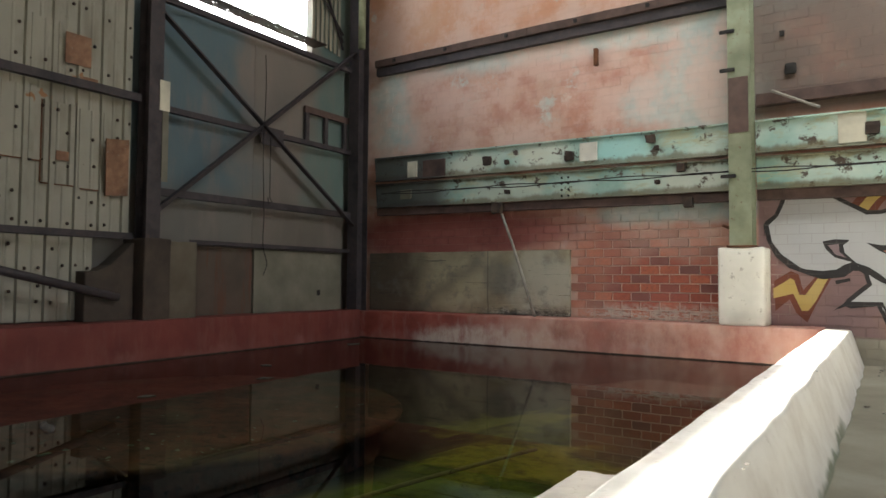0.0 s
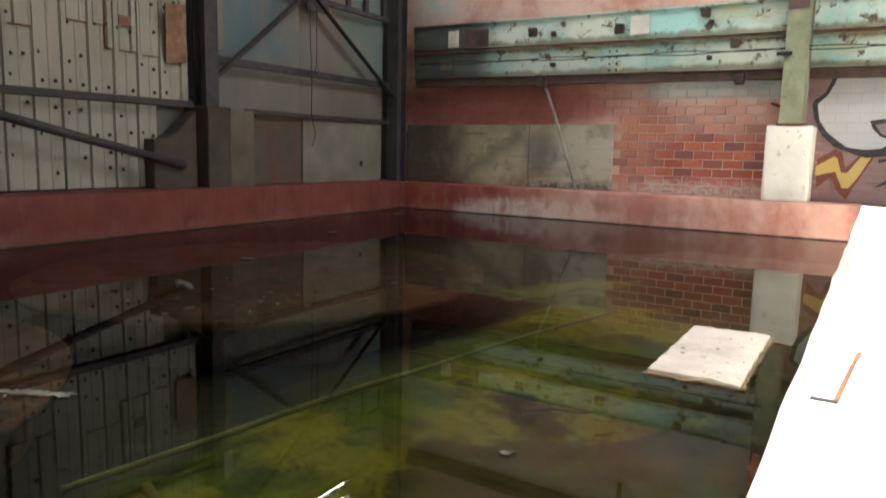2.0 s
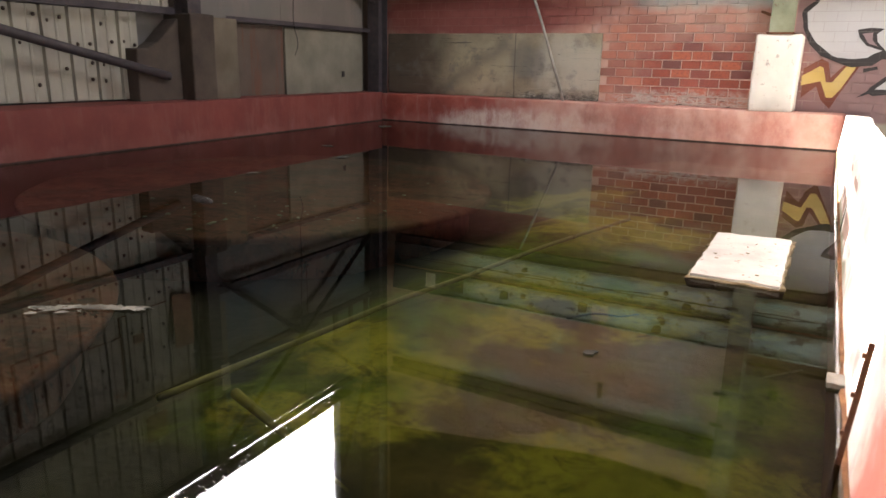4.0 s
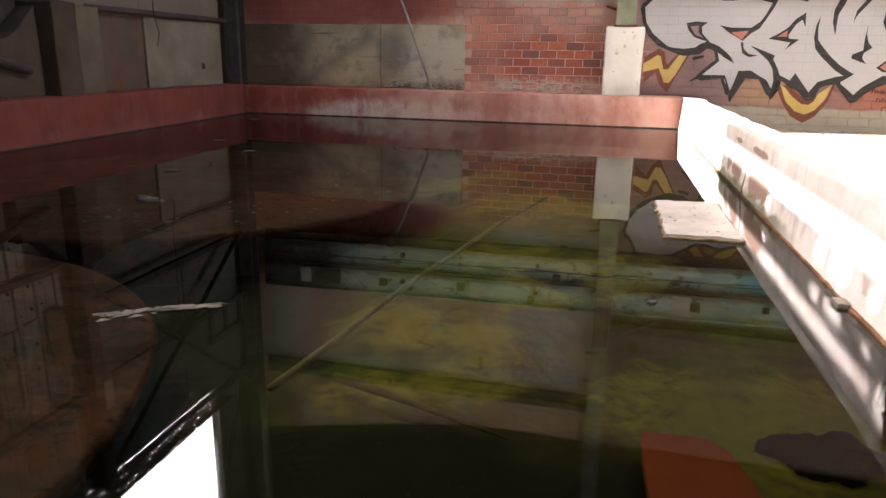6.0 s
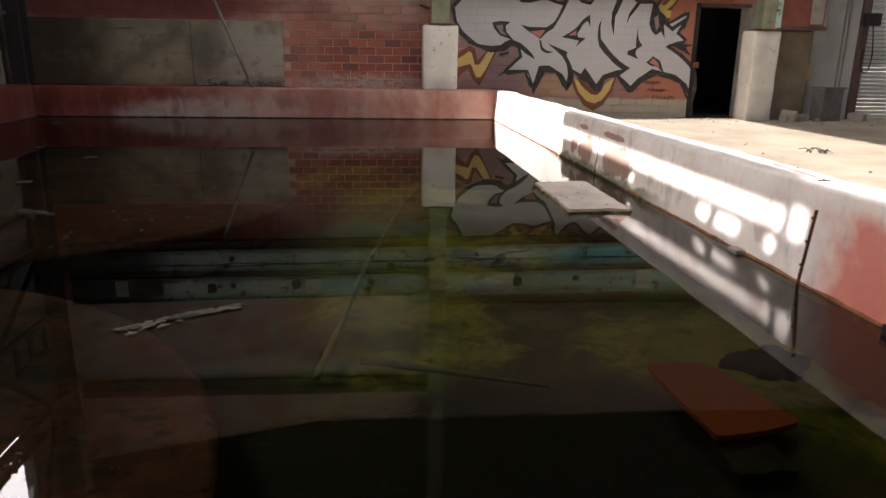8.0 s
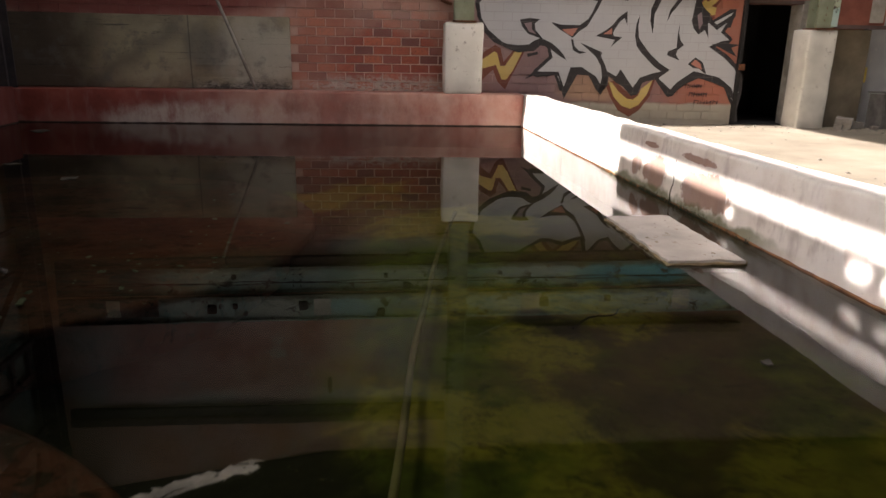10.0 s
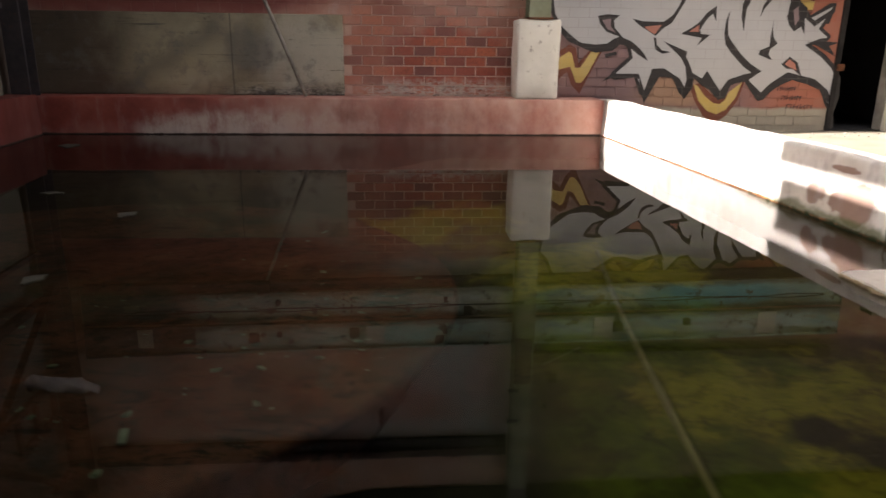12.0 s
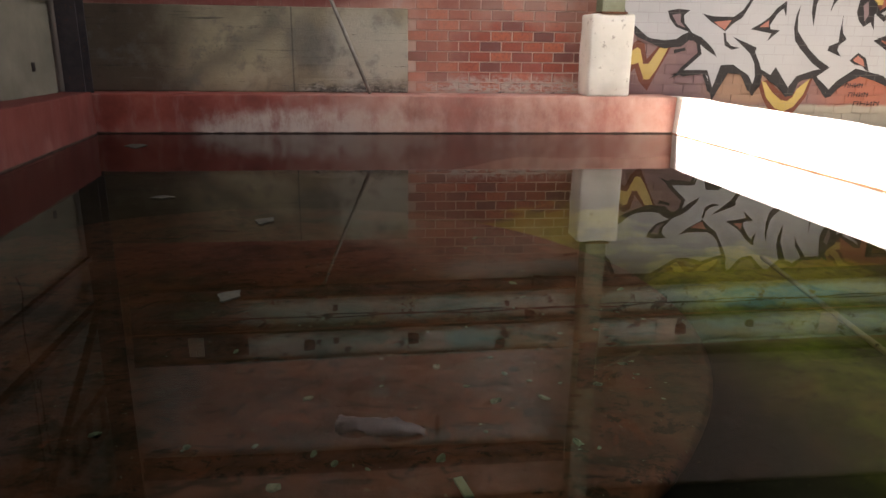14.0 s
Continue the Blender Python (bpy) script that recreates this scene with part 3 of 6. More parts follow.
def disc_material():
    n = Nodes("silted_red_concrete", 0.9)
    c = n.ramp(n.noise(2.1, 7, 0.7), [(0.32, (0.022, 0.012, 0.010)), (0.46, (0.12, 0.042, 0.033)), (0.58, (0.20, 0.066, 0.048)), (0.72, (0.25, 0.12, 0.09))])
    c = n.mix(n.span(n.noise(3.4, 6, 0.75, None, 0.6), 0.58, 0.66, 0, 0.7), c, (0.24, 0.060, 0.032))
    c = n.mix(n.span(n.noise(5.0, 6, 0.75, (1, 1.6, 1), 0.8), 0.53, 0.62, 0, 0.85), c, (0.022, 0.012, 0.010))
    c = n.mix(n.span(n.noise(14, 6, 0.8), 0.57, 0.62, 0, 0.85), c, (0.016, 0.010, 0.009))
    c = n.mix(n.span(n.noise(1.1, 4, 0.6), 0.52, 0.70, 0, 0.6), c, (0.085, 0.085, 0.07))
    c = n.mix(n.span(n.noise(36, 4, 0.75), 0.66, 0.71, 0, 0.85), c, (0.36, 0.38, 0.33))
    return n.done(c, n.noise(12, 5), 0.6, 0.03)


M_DISC = disc_material()


def water_material():
    mat = bpy.data.materials.new("still_water")
    mat.use_nodes = True
    t = mat.node_tree
    t.nodes.remove(t.nodes["Principled BSDF"])
    clear, gloss = t.nodes.new("ShaderNodeBsdfTransparent"), t.nodes.new("ShaderNodeBsdfGlossy")
    clear.inputs[0].default_value = (0.475, 0.495, 0.36, 1)
    gloss.inputs["Roughness"].default_value = 0.003
    fr, mx = t.nodes.new("ShaderNodeFresnel"), t.nodes.new("ShaderNodeMixShader")
    fr.inputs["IOR"].default_value = 1.365
    bump, nz = t.nodes.new("ShaderNodeBump"), t.nodes.new("ShaderNodeTexNoise")
    geo = t.nodes.new("ShaderNodeNewGeometry")
    t.links.new(geo.outputs["Position"], nz.inputs["Vector"])
    nz.inputs["Scale"].default_value = 1.4
    bump.inputs["Strength"].default_value, bump.inputs["Distance"].default_value = 0.03, 0.01
    t.links.new(nz.outputs["Fac"], bump.inputs["Height"])
    t.links.new(bump.outputs[0], gloss.inputs["Normal"])
    t.links.new(fr.outputs[0], mx.inputs[0])
    t.links.new(clear.outputs[0], mx.inputs[1])
    t.links.new(gloss.outputs[0], mx.inputs[2])
    t.links.new(mx.outputs[0], t.nodes["Material Output"].inputs["Surface"])
    return mat


M_WATER = water_material()


def spray_paint(name, c0, c1, worn=None):
    """Spray paint over brickwork: the courses show through as fine relief."""
    n = Nodes(name, 0.55)
    c = n.mix(n.noise(2.5, 5), c0, c1)
    if worn:
        c = n.mix(n.span(n.noise(26, 5, 0.75), 0.62, 0.68, 0, 0.8), c, worn)
    bx = n.t.nodes.new("ShaderNodeTexBrick")
    cmb = n.t.nodes.new("ShaderNodeCombineXYZ")
    n.put(cmb.inputs[0], n.math("ADD", n.x, 0.0))
    n.put(cmb.inputs[1], n.math("SUBTRACT", n.z, 0.5))
    n.put(bx.inputs["Vector"], cmb.outputs[0])
    for k, v in (("Scale", 1.0), ("Mortar Size", 0.006), ("Brick Width", 0.30), ("Row Height", 0.139), ("Mortar Smooth", 0.4)):
        bx.inputs[k].default_value = v
    gap = n.math("MULTIPLY", bx.outputs["Fac"], n.span(n.noise(1.1, 3), 0.35, 0.6))
    c = n.mix(n.math("MULTIPLY", gap, 0.30), c, (0.25, 0.22, 0.21))
    return n.done(c, n.math("SUBTRACT", 1.0, bx.outputs["Fac"]), 0.5, 0.004)


M_PW = spray_paint("pale_spray_paint", (0.455, 0.457, 0.468), (0.52, 0.522, 0.525))
M_PK = spray_paint("black_spray_paint", (0.018, 0.016, 0.017), (0.035, 0.03, 0.03), (0.16, 0.10, 0.09))
M_PY = spray_paint("yellow_spray_paint", (0.50, 0.33, 0.05), (0.58, 0.46, 0.20))
M_PB = spray_paint("brown_spray_paint", (0.14, 0.035, 0.018), (0.20, 0.06, 0.03))
M_PR = spray_paint("red_spray_paint", (0.42, 0.14, 0.09), (0.48, 0.22, 0.17))
M_PP = spray_paint("mauve_spray_paint", (0.22, 0.15, 0.16), (0.30, 0.22, 0.22))
M_WHITE_WALL = plain("white_wall_paint", (0.44, 0.44, 0.43), (0.54, 0.54, 0.52), 2.0, 0.8, 0, 0.2, (0.45, 0.42, 0.36))
M_ORANGE = plain("orange_plate_paint", (0.60, 0.085, 0.018), (0.70, 0.13, 0.03), 3.0, 0.7, 0, 0.2)
M_POLE = plain("silted_timber", (0.30, 0.27, 0.14), (0.46, 0.42, 0.25), 4, 0.9, 0, 0.3, (0.05, 0.045, 0.02))
M_SILT = plain("algae_on_timber", (0.19, 0.165, 0.035), (0.33, 0.28, 0.075), 7, 0.95, 0, 0.4)
M_SILTY = plain("silted_block", (0.02, 0.018, 0.008), (0.07, 0.06, 0.02), 9, 0.95, 0, 0.4)
M_BOARD = plain("white_painted_board", (0.50, 0.455, 0.40), (0.62, 0.575, 0.51), 5, 0.7, 0, 0.3, (0.30, 0.22, 0.15))
M_BOARD_EDGE = plain("rotten_board_edge", (0.16, 0.11, 0.06), (0.30, 0.23, 0.12), 20, 0.9, 0, 0.5)
M_WOOD = plain("grey_weathered_wood", (0.27, 0.25, 0.21), (0.40, 0.37, 0.32), 9, 0.85, 0, 0.4)
M_OLD_WOOD = plain("dark_weathered_wood", (0.10, 0.095, 0.088), (0.17, 0.16, 0.15), 9, 0.85, 0, 0.4)
M_STONE = plain("rubble_stone", (0.24, 0.21, 0.18), (0.36, 0.33, 0.28), 9, 0.9, 0, 0.6)
M_LITTER = plain("pale_litter", (0.24, 0.31, 0.28), (0.40, 0.48, 0.43), 20, 0.7)
M_FROND = plain("dry_pale_reed", (0.17, 0.15, 0.11), (0.27, 0.245, 0.19), 15, 0.8)
M_SHUTTER = plain("grey_shutter_paint", (0.46, 0.47, 0.47), (0.56, 0.57, 0.57), 3, 0.5, 0.1, 0.15)
M_ROOM_SHADE = plain("room_shade_black", (0.012, 0.011, 0.011), (0.02, 0.018, 0.018), 3, 0.9)
M_RUST_PLATE = plain("orange_rusty_plate", (0.20, 0.10, 0.06), (0.34, 0.19, 0.115), 9, 0.85, 0, 0.4, (0.30, 0.27, 0.22))
M_TAN = plain("tan_concrete", (0.11, 0.088, 0.06), (0.18, 0.15, 0.11), 2.4, 0.9, 0, 0.4)
M_RUSTY_BLACK = plain("rusty_black_iron", (0.03, 0.022, 0.018), (0.075, 0.045, 0.03), 14, 0.85)
M_MUD = plain("black_mud", (0.005, 0.004, 0.003), (0.016, 0.010, 0.007), 9, 0.95)
M_MOSS = plain("dark_moss", (0.02, 0.028, 0.008), (0.05, 0.065, 0.02), 30, 0.95)
M_CRUST = plain("waterline_rust", (0.17, 0.07, 0.025), (0.36, 0.16, 0.06), 16, 0.9, 0, 0.5)
M_DARK_CRUST = plain("waterline_slime", (0.022, 0.012, 0.008), (0.07, 0.035, 0.02), 16, 0.9, 0, 0.5)
M_LEAF = plain("dead_leaf", (0.04, 0.036, 0.024), (0.085, 0.076, 0.05), 25, 0.8)

# ---------------------------------------------------------------- the shell of the hall
def bm_boxes(rows):
    bm = bmesh.new()
    for r in rows:
        box(bm, *r)
    return bm


X_L = -8.85                     # inner face of the sheeted side wall
X_R, Y_F = 12.0, -10.0

# pool basin, floor and rims
pool = bmesh.new()
nx, ny = 74, 130
vs = [[pool.verts.new((-8.8 + 8.3 * i / nx, -7.0 + 17.5 * j / ny, 0)) for i in range(nx + 1)] for j in range(ny + 1)]
for row in vs:
    for v in row:
        deep = min(1.0, max(0.0, (-3.1 - v.co.x) / 0.9))
        v.co.z = 0.07 - 0.22 * deep + 0.035 * noise.noise(v.co * 1.3) + 0.02 * noise.noise(v.co * 5.0)
for j in range(ny):
    for i in range(nx):
        pool.faces.new((vs[j][i], vs[j][i + 1], vs[j + 1][i + 1], vs[j + 1][i]))
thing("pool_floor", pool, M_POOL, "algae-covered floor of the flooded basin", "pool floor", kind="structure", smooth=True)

wbm = bmesh.new()
wv = [wbm.verts.new(c) for c in ((-8.7, -6.9, ZW), (-0.6, -6.9, ZW), (-0.6, 10.55, ZW), (-8.7, 10.55, ZW))]
wbm.faces.new(wv)
thing("water", wbm, M_WATER, "still dark water filling the old basin", "water", kind="structure")

rim = grid_slab(-8.9, -0.745, 10.27, 11.0, -0.2, 0.895, 0.22, 0.018)
rough_up(rim, 0.010, 3.0, 1)
thing("rim_back", rim, M_RED_RIM, "red-painted concrete rim, leached white at its foot", "pool rim", kind="structure", m=WB, smooth=True)
rim = grid_slab(-8.95, -8.10, -7.0, 10.32, -0.2, 0.93, 0.22, 0.018)
for v in rim.verts:                 # the rim runs slightly out of square
    v.co.x -= (0.05 + 0.042 * (max(v.co.y, 0.0) - 2.4)) * min(1.0, max(0.0, (v.co.x + 8.95) / 0.8))
rough_up(rim, 0.010, 3.0, 5)
thing("rim_left", rim, M_SHADED_RED, "red-painted concrete rim below the sheeted wall", "pool rim", kind="structure", smooth=True)

rim = grid_slab(X_IN, -0.45, -7.0, 10.62, -0.2, Z_RIM, 0.16, 0.022)
for v in rim.verts:
    drop = Z_RIM - v.co.z
    if v.co.x < -0.6:
        v.co.x -= 0.07 * drop
    else:
        v.co.x += min(0.30, 0.32 * drop) + 0.02 * noise.noise(v.co * 3.0)
        if drop < 0.05:
            v.co.z -= 0.012 + 0.012 * noise.noise(v.co * 4.0)
rough_up(rim, 0.009, 2.6, 9)
thing("rim_right", rim, M_WHITE_RIM, "whitewashed concrete rim worn to red and brown", "pool rim", kind="structure", smooth=True)
thing("rim_front", bm_box(-8.95, -0.3, -7.5, -7.0, -0.2, 0.9, bevel=0.02), M_RED_RIM, "red-painted concrete rim", "pool rim", kind="structure")


crack = smooth_line([(-0.782, 4.40, 0.40), (-0.778, 4.42, 0.48), (-0.772, 4.39, 0.56), (-0.768, 4.41, 0.66), (-0.762, 4.40, 0.74)], 4)
thing("trim_rim_joint", bm_tube(crack, 0.009, 5, 0.003), M_MOSS, "mossy dark joint in the white rim", "joint", kind="structure")


def tide_line(name, p0, p1, out, mat, m=None):
    """Rusty crust along the water's edge."""
    p0, p1, out = Vector(p0), Vector(p1), Vector(out)
    n = int((p1 - p0).length / 0.07)
    bm = bmesh.new()
    last = None
    for i in range(n + 1):
        p = p0.lerp(p1, i / n)
        w = 0.010 + 0.010 * abs(noise.noise(p * 5)) + 0.006 * random.random()
        h = 0.006 + 0.010 * abs(noise.noise(p * 3 + Vector((4, 4, 4)))) + 0.006 * random.random()
        ring = [bm.verts.new(p + Vector((0, 0, -0.05))), bm.verts.new(p + out * w + Vector((0, 0, -0.03))),
                bm.verts.new(p + out * w + Vector((0, 0, h * 0.6))), bm.verts.new(p + Vector((0, 0, h)))]
        if last:
            for k in range(3):
                bm.faces.new((last[k], last[k + 1], ring[k + 1], ring[k]))
        last = ring
    return thing(name, bm, mat, "rusty brown crust along the waterline", "waterline", kind="structure", m=m)


tide_line("trim_waterline_right", (-0.785, -6.9, ZW), (-0.785, 10.3, ZW), (-1, 0, 0), M_CRUST)
tide_line("trim_waterline_back", (-8.47, 10.275, ZW), (-0.78, 10.275, ZW), (0, -1, 0), M_DARK_CRUST, WB)
tide_line("trim_waterline_left", (-8.045, 0.0, ZW), (-8.478, 10.3, ZW), (1, 0, 0), M_DARK_CRUST)

# hall floor
fl = bmesh.new()
nx, ny = 62, 100
vs = [[fl.verts.new((-0.5 + 12.7 * i / nx, -10.2 + 21.3 * j / ny, FLOOR)) for i in range(nx + 1)] for j in range(ny + 1)]
for row in vs:
    for v in row:
        v.co.z += 0.012 * noise.noise(v.co * 0.9) - 0.01
for j in range(ny):
    for i in range(nx):
        fl.faces.new((vs[j][i], vs[j][i + 1], vs[j + 1][i + 1], vs[j + 1][i]))
thing("floor", fl, M_FLOOR, "dusty pale concrete hall floor", "floor", kind="structure", smooth=True)
thing("floor_front", bm_box(-9.0, -0.5, -10.2, -7.5, 0.0, FLOOR), M_FLOOR, "dusty pale concrete hall floor", "floor", kind="structure")

# back wall: mortar core with the doorway, bricks are laid on it at the end of the file
DX0, DX1, DZ = 3.02, 3.97, 2.39
core = bm_boxes([(-9.1, DX0, Y_WALL, Y_WALL + 0.3, 0.0, Z_ROOF), (DX0, DX1, Y_WALL, Y_WALL + 0.3, DZ, Z_ROOF),
                 (DX1, 6.1, Y_WALL, Y_WALL + 0.3, 0.0, Z_ROOF), (6.1, 9.0, Y_WALL, Y_WALL + 0.3, 3.0, Z_ROOF), (9.0, 12.3, Y_WALL, Y_WALL + 0.3, 0.0, Z_ROOF)])
wall_north = thing("wall_north", core, M_MORTAR, "old painted brick wall with lettering", "wall", kind="structure", m=WB)
# added sheeting: unlit upper wall painted near-black so its reflection stays dark
M_GABLE_SHADE = plain("unlit_gable_black", (0.008, 0.007, 0.007), (0.014, 0.012, 0.011), 3, 0.95)
M_GABLE_SHADE.node_tree.nodes["Principled BSDF"].inputs["Specular IOR Level"].default_value = 0.05
gable = base("wall_gable_added", "added near-black sheeting standing for the unlit upper wall", "wall cladding", kind="structure", m=WB)
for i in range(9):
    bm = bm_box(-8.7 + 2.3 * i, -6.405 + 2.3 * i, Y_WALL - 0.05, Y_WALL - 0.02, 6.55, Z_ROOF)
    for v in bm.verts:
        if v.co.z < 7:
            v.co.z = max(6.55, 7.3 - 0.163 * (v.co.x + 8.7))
    part("gable_sheet", bm, M_GABLE_SHADE, gable)
# room behind the doorway, its darkness painted near-black on every surface
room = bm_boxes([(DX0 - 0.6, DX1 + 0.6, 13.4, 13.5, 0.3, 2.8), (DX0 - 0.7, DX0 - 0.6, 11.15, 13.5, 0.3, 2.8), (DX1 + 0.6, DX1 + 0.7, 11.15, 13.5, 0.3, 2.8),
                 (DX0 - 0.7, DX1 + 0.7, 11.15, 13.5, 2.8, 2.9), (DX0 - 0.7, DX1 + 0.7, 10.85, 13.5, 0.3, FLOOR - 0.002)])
thing("wall_dark_room", room, M_ROOM_SHADE, "room behind the open doorway, its darkness painted on the walls", "wall", kind="structure", m=WB)

# side, front and right walls; the side wall keeps a long clerestory opening for the sun
side = bm_boxes([(-9.15, -9.0, -10.2, 11.2, 0.0, 5.65), (-9.15, -9.0, -10.2, 11.2, 9.35, Z_ROOF), (-9.15, -9.0, 9.45, 11.2, 5.65, 9.35),
                 (-9.15, -9.0, -10.2, -5.0, 5.65, 9.35), (-9.15, -9.0, -5.0, 0.40, 5.65, 6.62)])
thing("wall_west", side, M_BLUE_SHEET, "sheeted steel side wall under a clerestory opening", "wall", kind="structure")
# unseen end and right walls, gateways added to let light in
thing("wall_south", bm_boxes([(-9.15, -3.0, -10.3, -10.0, 0.0, Z_ROOF), (8.0, 12.3, -10.3, -10.0, 0.0, Z_ROOF), (-3.0, 8.0, -10.3, -10.0, 6.0, Z_ROOF)]),
      M_OUTER, "unseen grey end wall with an added open gateway", "wall", kind="structure")
thing("wall_east", bm_boxes([(12.0, 12.3, -10.3, -5.5, 0.0, Z_ROOF), (12.0, 12.3, 6.5, 11.2, 0.0, Z_ROOF), (12.0, 12.3, -5.5, 6.5, 6.0, Z_ROOF)]),
      M_OUTER, "unseen grey side wall with an added open gateway", "wall", kind="structure")
# roof is out of view; its rooflight opening is added for the fill lamp
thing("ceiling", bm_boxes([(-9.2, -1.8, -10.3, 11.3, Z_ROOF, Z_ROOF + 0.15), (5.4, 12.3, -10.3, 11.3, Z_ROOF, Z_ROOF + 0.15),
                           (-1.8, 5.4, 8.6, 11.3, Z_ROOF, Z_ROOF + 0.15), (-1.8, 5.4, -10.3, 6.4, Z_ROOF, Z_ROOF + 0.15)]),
      M_ROOF, "unseen dark roof sheeting with an added rooflight opening", "ceiling", kind="structure")
gnd = bm_boxes([(-400, 400, -400, 400, -0.6, -0.5)])
thing("ground", gnd, plain("outside_ground", (0.16, 0.15, 0.11), (0.24, 0.22, 0.17), 0.8, 0.95), "bare ground outside the hall", "ground", kind="structure")

haze = bpy.data.materials.new("bright_hazy_sky")
haze.use_nodes = True
ht = haze.node_tree
ht.nodes.remove(ht.nodes["Principled BSDF"])
em = ht.nodes.new("ShaderNodeEmission")
em.inputs["Color"].default_value, em.inputs["Strength"].default_value = (1.0, 0.99, 0.97, 1), 5.0
ht.links.new(em.outputs[0], ht.nodes["Material Output"].inputs["Surface"])
thing("backdrop", bm_box(-70.5, -70.0, 30.0, 170.0, -0.5, 110.0), haze, "bright hazy sky outside the clerestory", "sky backdrop", kind="structure")

# ---------------------------------------------------------------- sheeted side wall
def extruded(bm, prof, m, L):
    """A rolled section: the profile's outline drawn out along z."""
    lo = [bm.verts.new(m @ Vector((x, y, 0))) for x, y in prof]
    hi = [bm.verts.new(m @ Vector((x, y, L))) for x, y in prof]
    n = len(prof)
    for q in range(n):
        bm.faces.new((lo[q], lo[(q + 1) % n], hi[(q + 1) % n], hi[q]))
    caps = [bm.faces.new(list(reversed(lo))), bm.faces.new(hi)]
    bmesh.ops.triangulate(bm, faces=caps)
    bmesh.ops.recalc_face_normals(bm, faces=bm.faces[:])


def along(a, b, up):
    a, b, up = Vector(a), Vector(b), Vector(up)
    z = (b - a).normalized()
    x = up.cross(z).normalized()
    m = Matrix((x, z.cross(x), z)).transposed().to_4x4()
    m.translation = a
    return m, (b - a).length


def steel_i(bm, a, b, w, d, t=0.014, up=(0, 0, 1)):
    """A rolled I section from a to b; web along up."""
    m, L = along(a, b, up)
    w, d, s = w / 2, d / 2, t / 2
    extruded(bm, [(-w, -d), (w, -d), (w, -d + t), (s, -d + t), (s, d - t), (w, d - t), (w, d), (-w, d), (-w, d - t), (-s, d - t), (-s, -d + t), (-w, -d + t)], m, L)


def steel_angle(bm, a, b, w, t=0.012, up=(0, 0, 1)):
    m, L = along(a, b, up)
    h = w / 2
    extruded(bm, [(-h, -t / 2), (h, -t / 2), (h, t / 2), (-h + t, t / 2), (-h + t, w), (-h, w)], m, L)


def ribbed_sheet(y0, y1, z0, z1, x, pitch=0.33):
    """Cladding: flat pans between raised ribs."""
    bm = bmesh.new()
    prof, y = [], y0
    while y < y1 - 0.01:
        for dy, dx in ((0.0, 0.0), (0.012, 0.042), (0.07, 0.042), (0.082, 0.0), (0.18, 0.0), (0.19, 0.008), (0.21, 0.008), (0.22, 0.0)):
            if y + dy < y1:
                prof.append((y + dy, dx))
        y += pitch
    prof.append((y1, 0.0))
    lo = [bm.verts.new((x + dx, yy, z0)) for yy, dx in prof]
    hi = [bm.verts.new((x + dx, yy, z1)) for yy, dx in prof]
    for i in range(len(prof) - 1):
        bm.faces.new((lo[i], hi[i], hi[i + 1], lo[i + 1]))
    return bm


cream = base("wall_cladding", "cream ribbed wall sheets with patched and rusty areas", "wall cladding", kind="structure")
for y0, y1 in ((-6.9, -3.6), (-3.6, -0.3), (-0.3, 2.97), (2.97, 5.75)):
    part("cladding_sheet", ribbed_sheet(y0, y1 - 0.004, 2.05, 5.62, X_L - 0.02), M_CREAM_SHEET, cream)
    part("cladding_sheet", ribbed_sheet(y0, min(y1, 5.25), 0.95, 2.02, X_L - 0.05), M_CREAM_SHEET, cream)
# patches of flat sheet and fixings
for i, (y0, y1, z0, z1, mt) in enumerate(((4.02, 4.52, 2.95, 3.85, M_CREAM_SHEET), (4.53, 4.95, 2.68, 3.72, M_CREAM_SHEET), (4.98, 5.35, 2.66, 3.70, M_CREAM_SHEET),
                             (4.35, 4.75, 4.05, 4.75, M_CREAM_SHEET), (4.78, 5.12, 4.25, 4.65, M_RUST_PLATE), (4.98, 5.22, 3.98, 4.12, M_RUST_PLATE),
                             (4.70, 4.86, 2.98, 3.10, M_RUST_PLATE), (3.1, 3.7, 2.8, 3.6, M_CREAM_SHEET))):
    if mt is M_CREAM_SHEET:
        part("sheet_patch", ribbed_sheet(y0, y1, z0, z1, X_L - 0.008), mt, cream)
        part("sheet_patch", bm_box(X_L - 0.012, X_L + 0.004, y0 - 0.012, y0, z0, z1), M_RUST, cream, "rusty edge of a patch")
        part("sheet_patch", bm_box(X_L - 0.012, X_L + 0.003, y0, y1, z0 - 0.014, z0), M_RUST, cream, "rusty edge of a patch")
    else:
        part("sheet_patch", bm_box(X_L + 0.019, X_L + 0.028 + 0.001 * i, y0, y1, z0, z1), mt, cream)
bolt_bm = bmesh.new()
bmesh.ops.create_uvsphere(bolt_bm, u_segments=6, v_segments=4, radius=0.024)
bolt_me = mesh_of("bolt", bolt_bm, M_RUSTY_BLACK)
k = 0
for zz in (1.15, 1.35, 1.65, 1.9, 2.2, 2.5, 2.95, 3.35, 3.6, 4.2, 4.55, 5.0):
    yy = 3.05
    while yy < 5.7:
        if random.random() < 0.55 and not (zz < 2.05 and yy > 5.2):
            b = new("bolt", bolt_me)
            b.parent = cream
            b.location = (X_L + (0.012 if zz > 2.05 else -0.018), yy + random.uniform(-0.02, 0.02), zz + random.uniform(-0.05, 0.05))
        yy += 0.165

# steel frame of the side wall
col = base("steel_column", "dark painted steel column on a concrete plinth", "column")
bm = bmesh.new()
steel_i(bm, (X_L + 0.14, 5.93, 2.02), (X_L + 0.14, 5.93, 5.54), 0.22, 0.26, 0.02, (1, 0, 0))
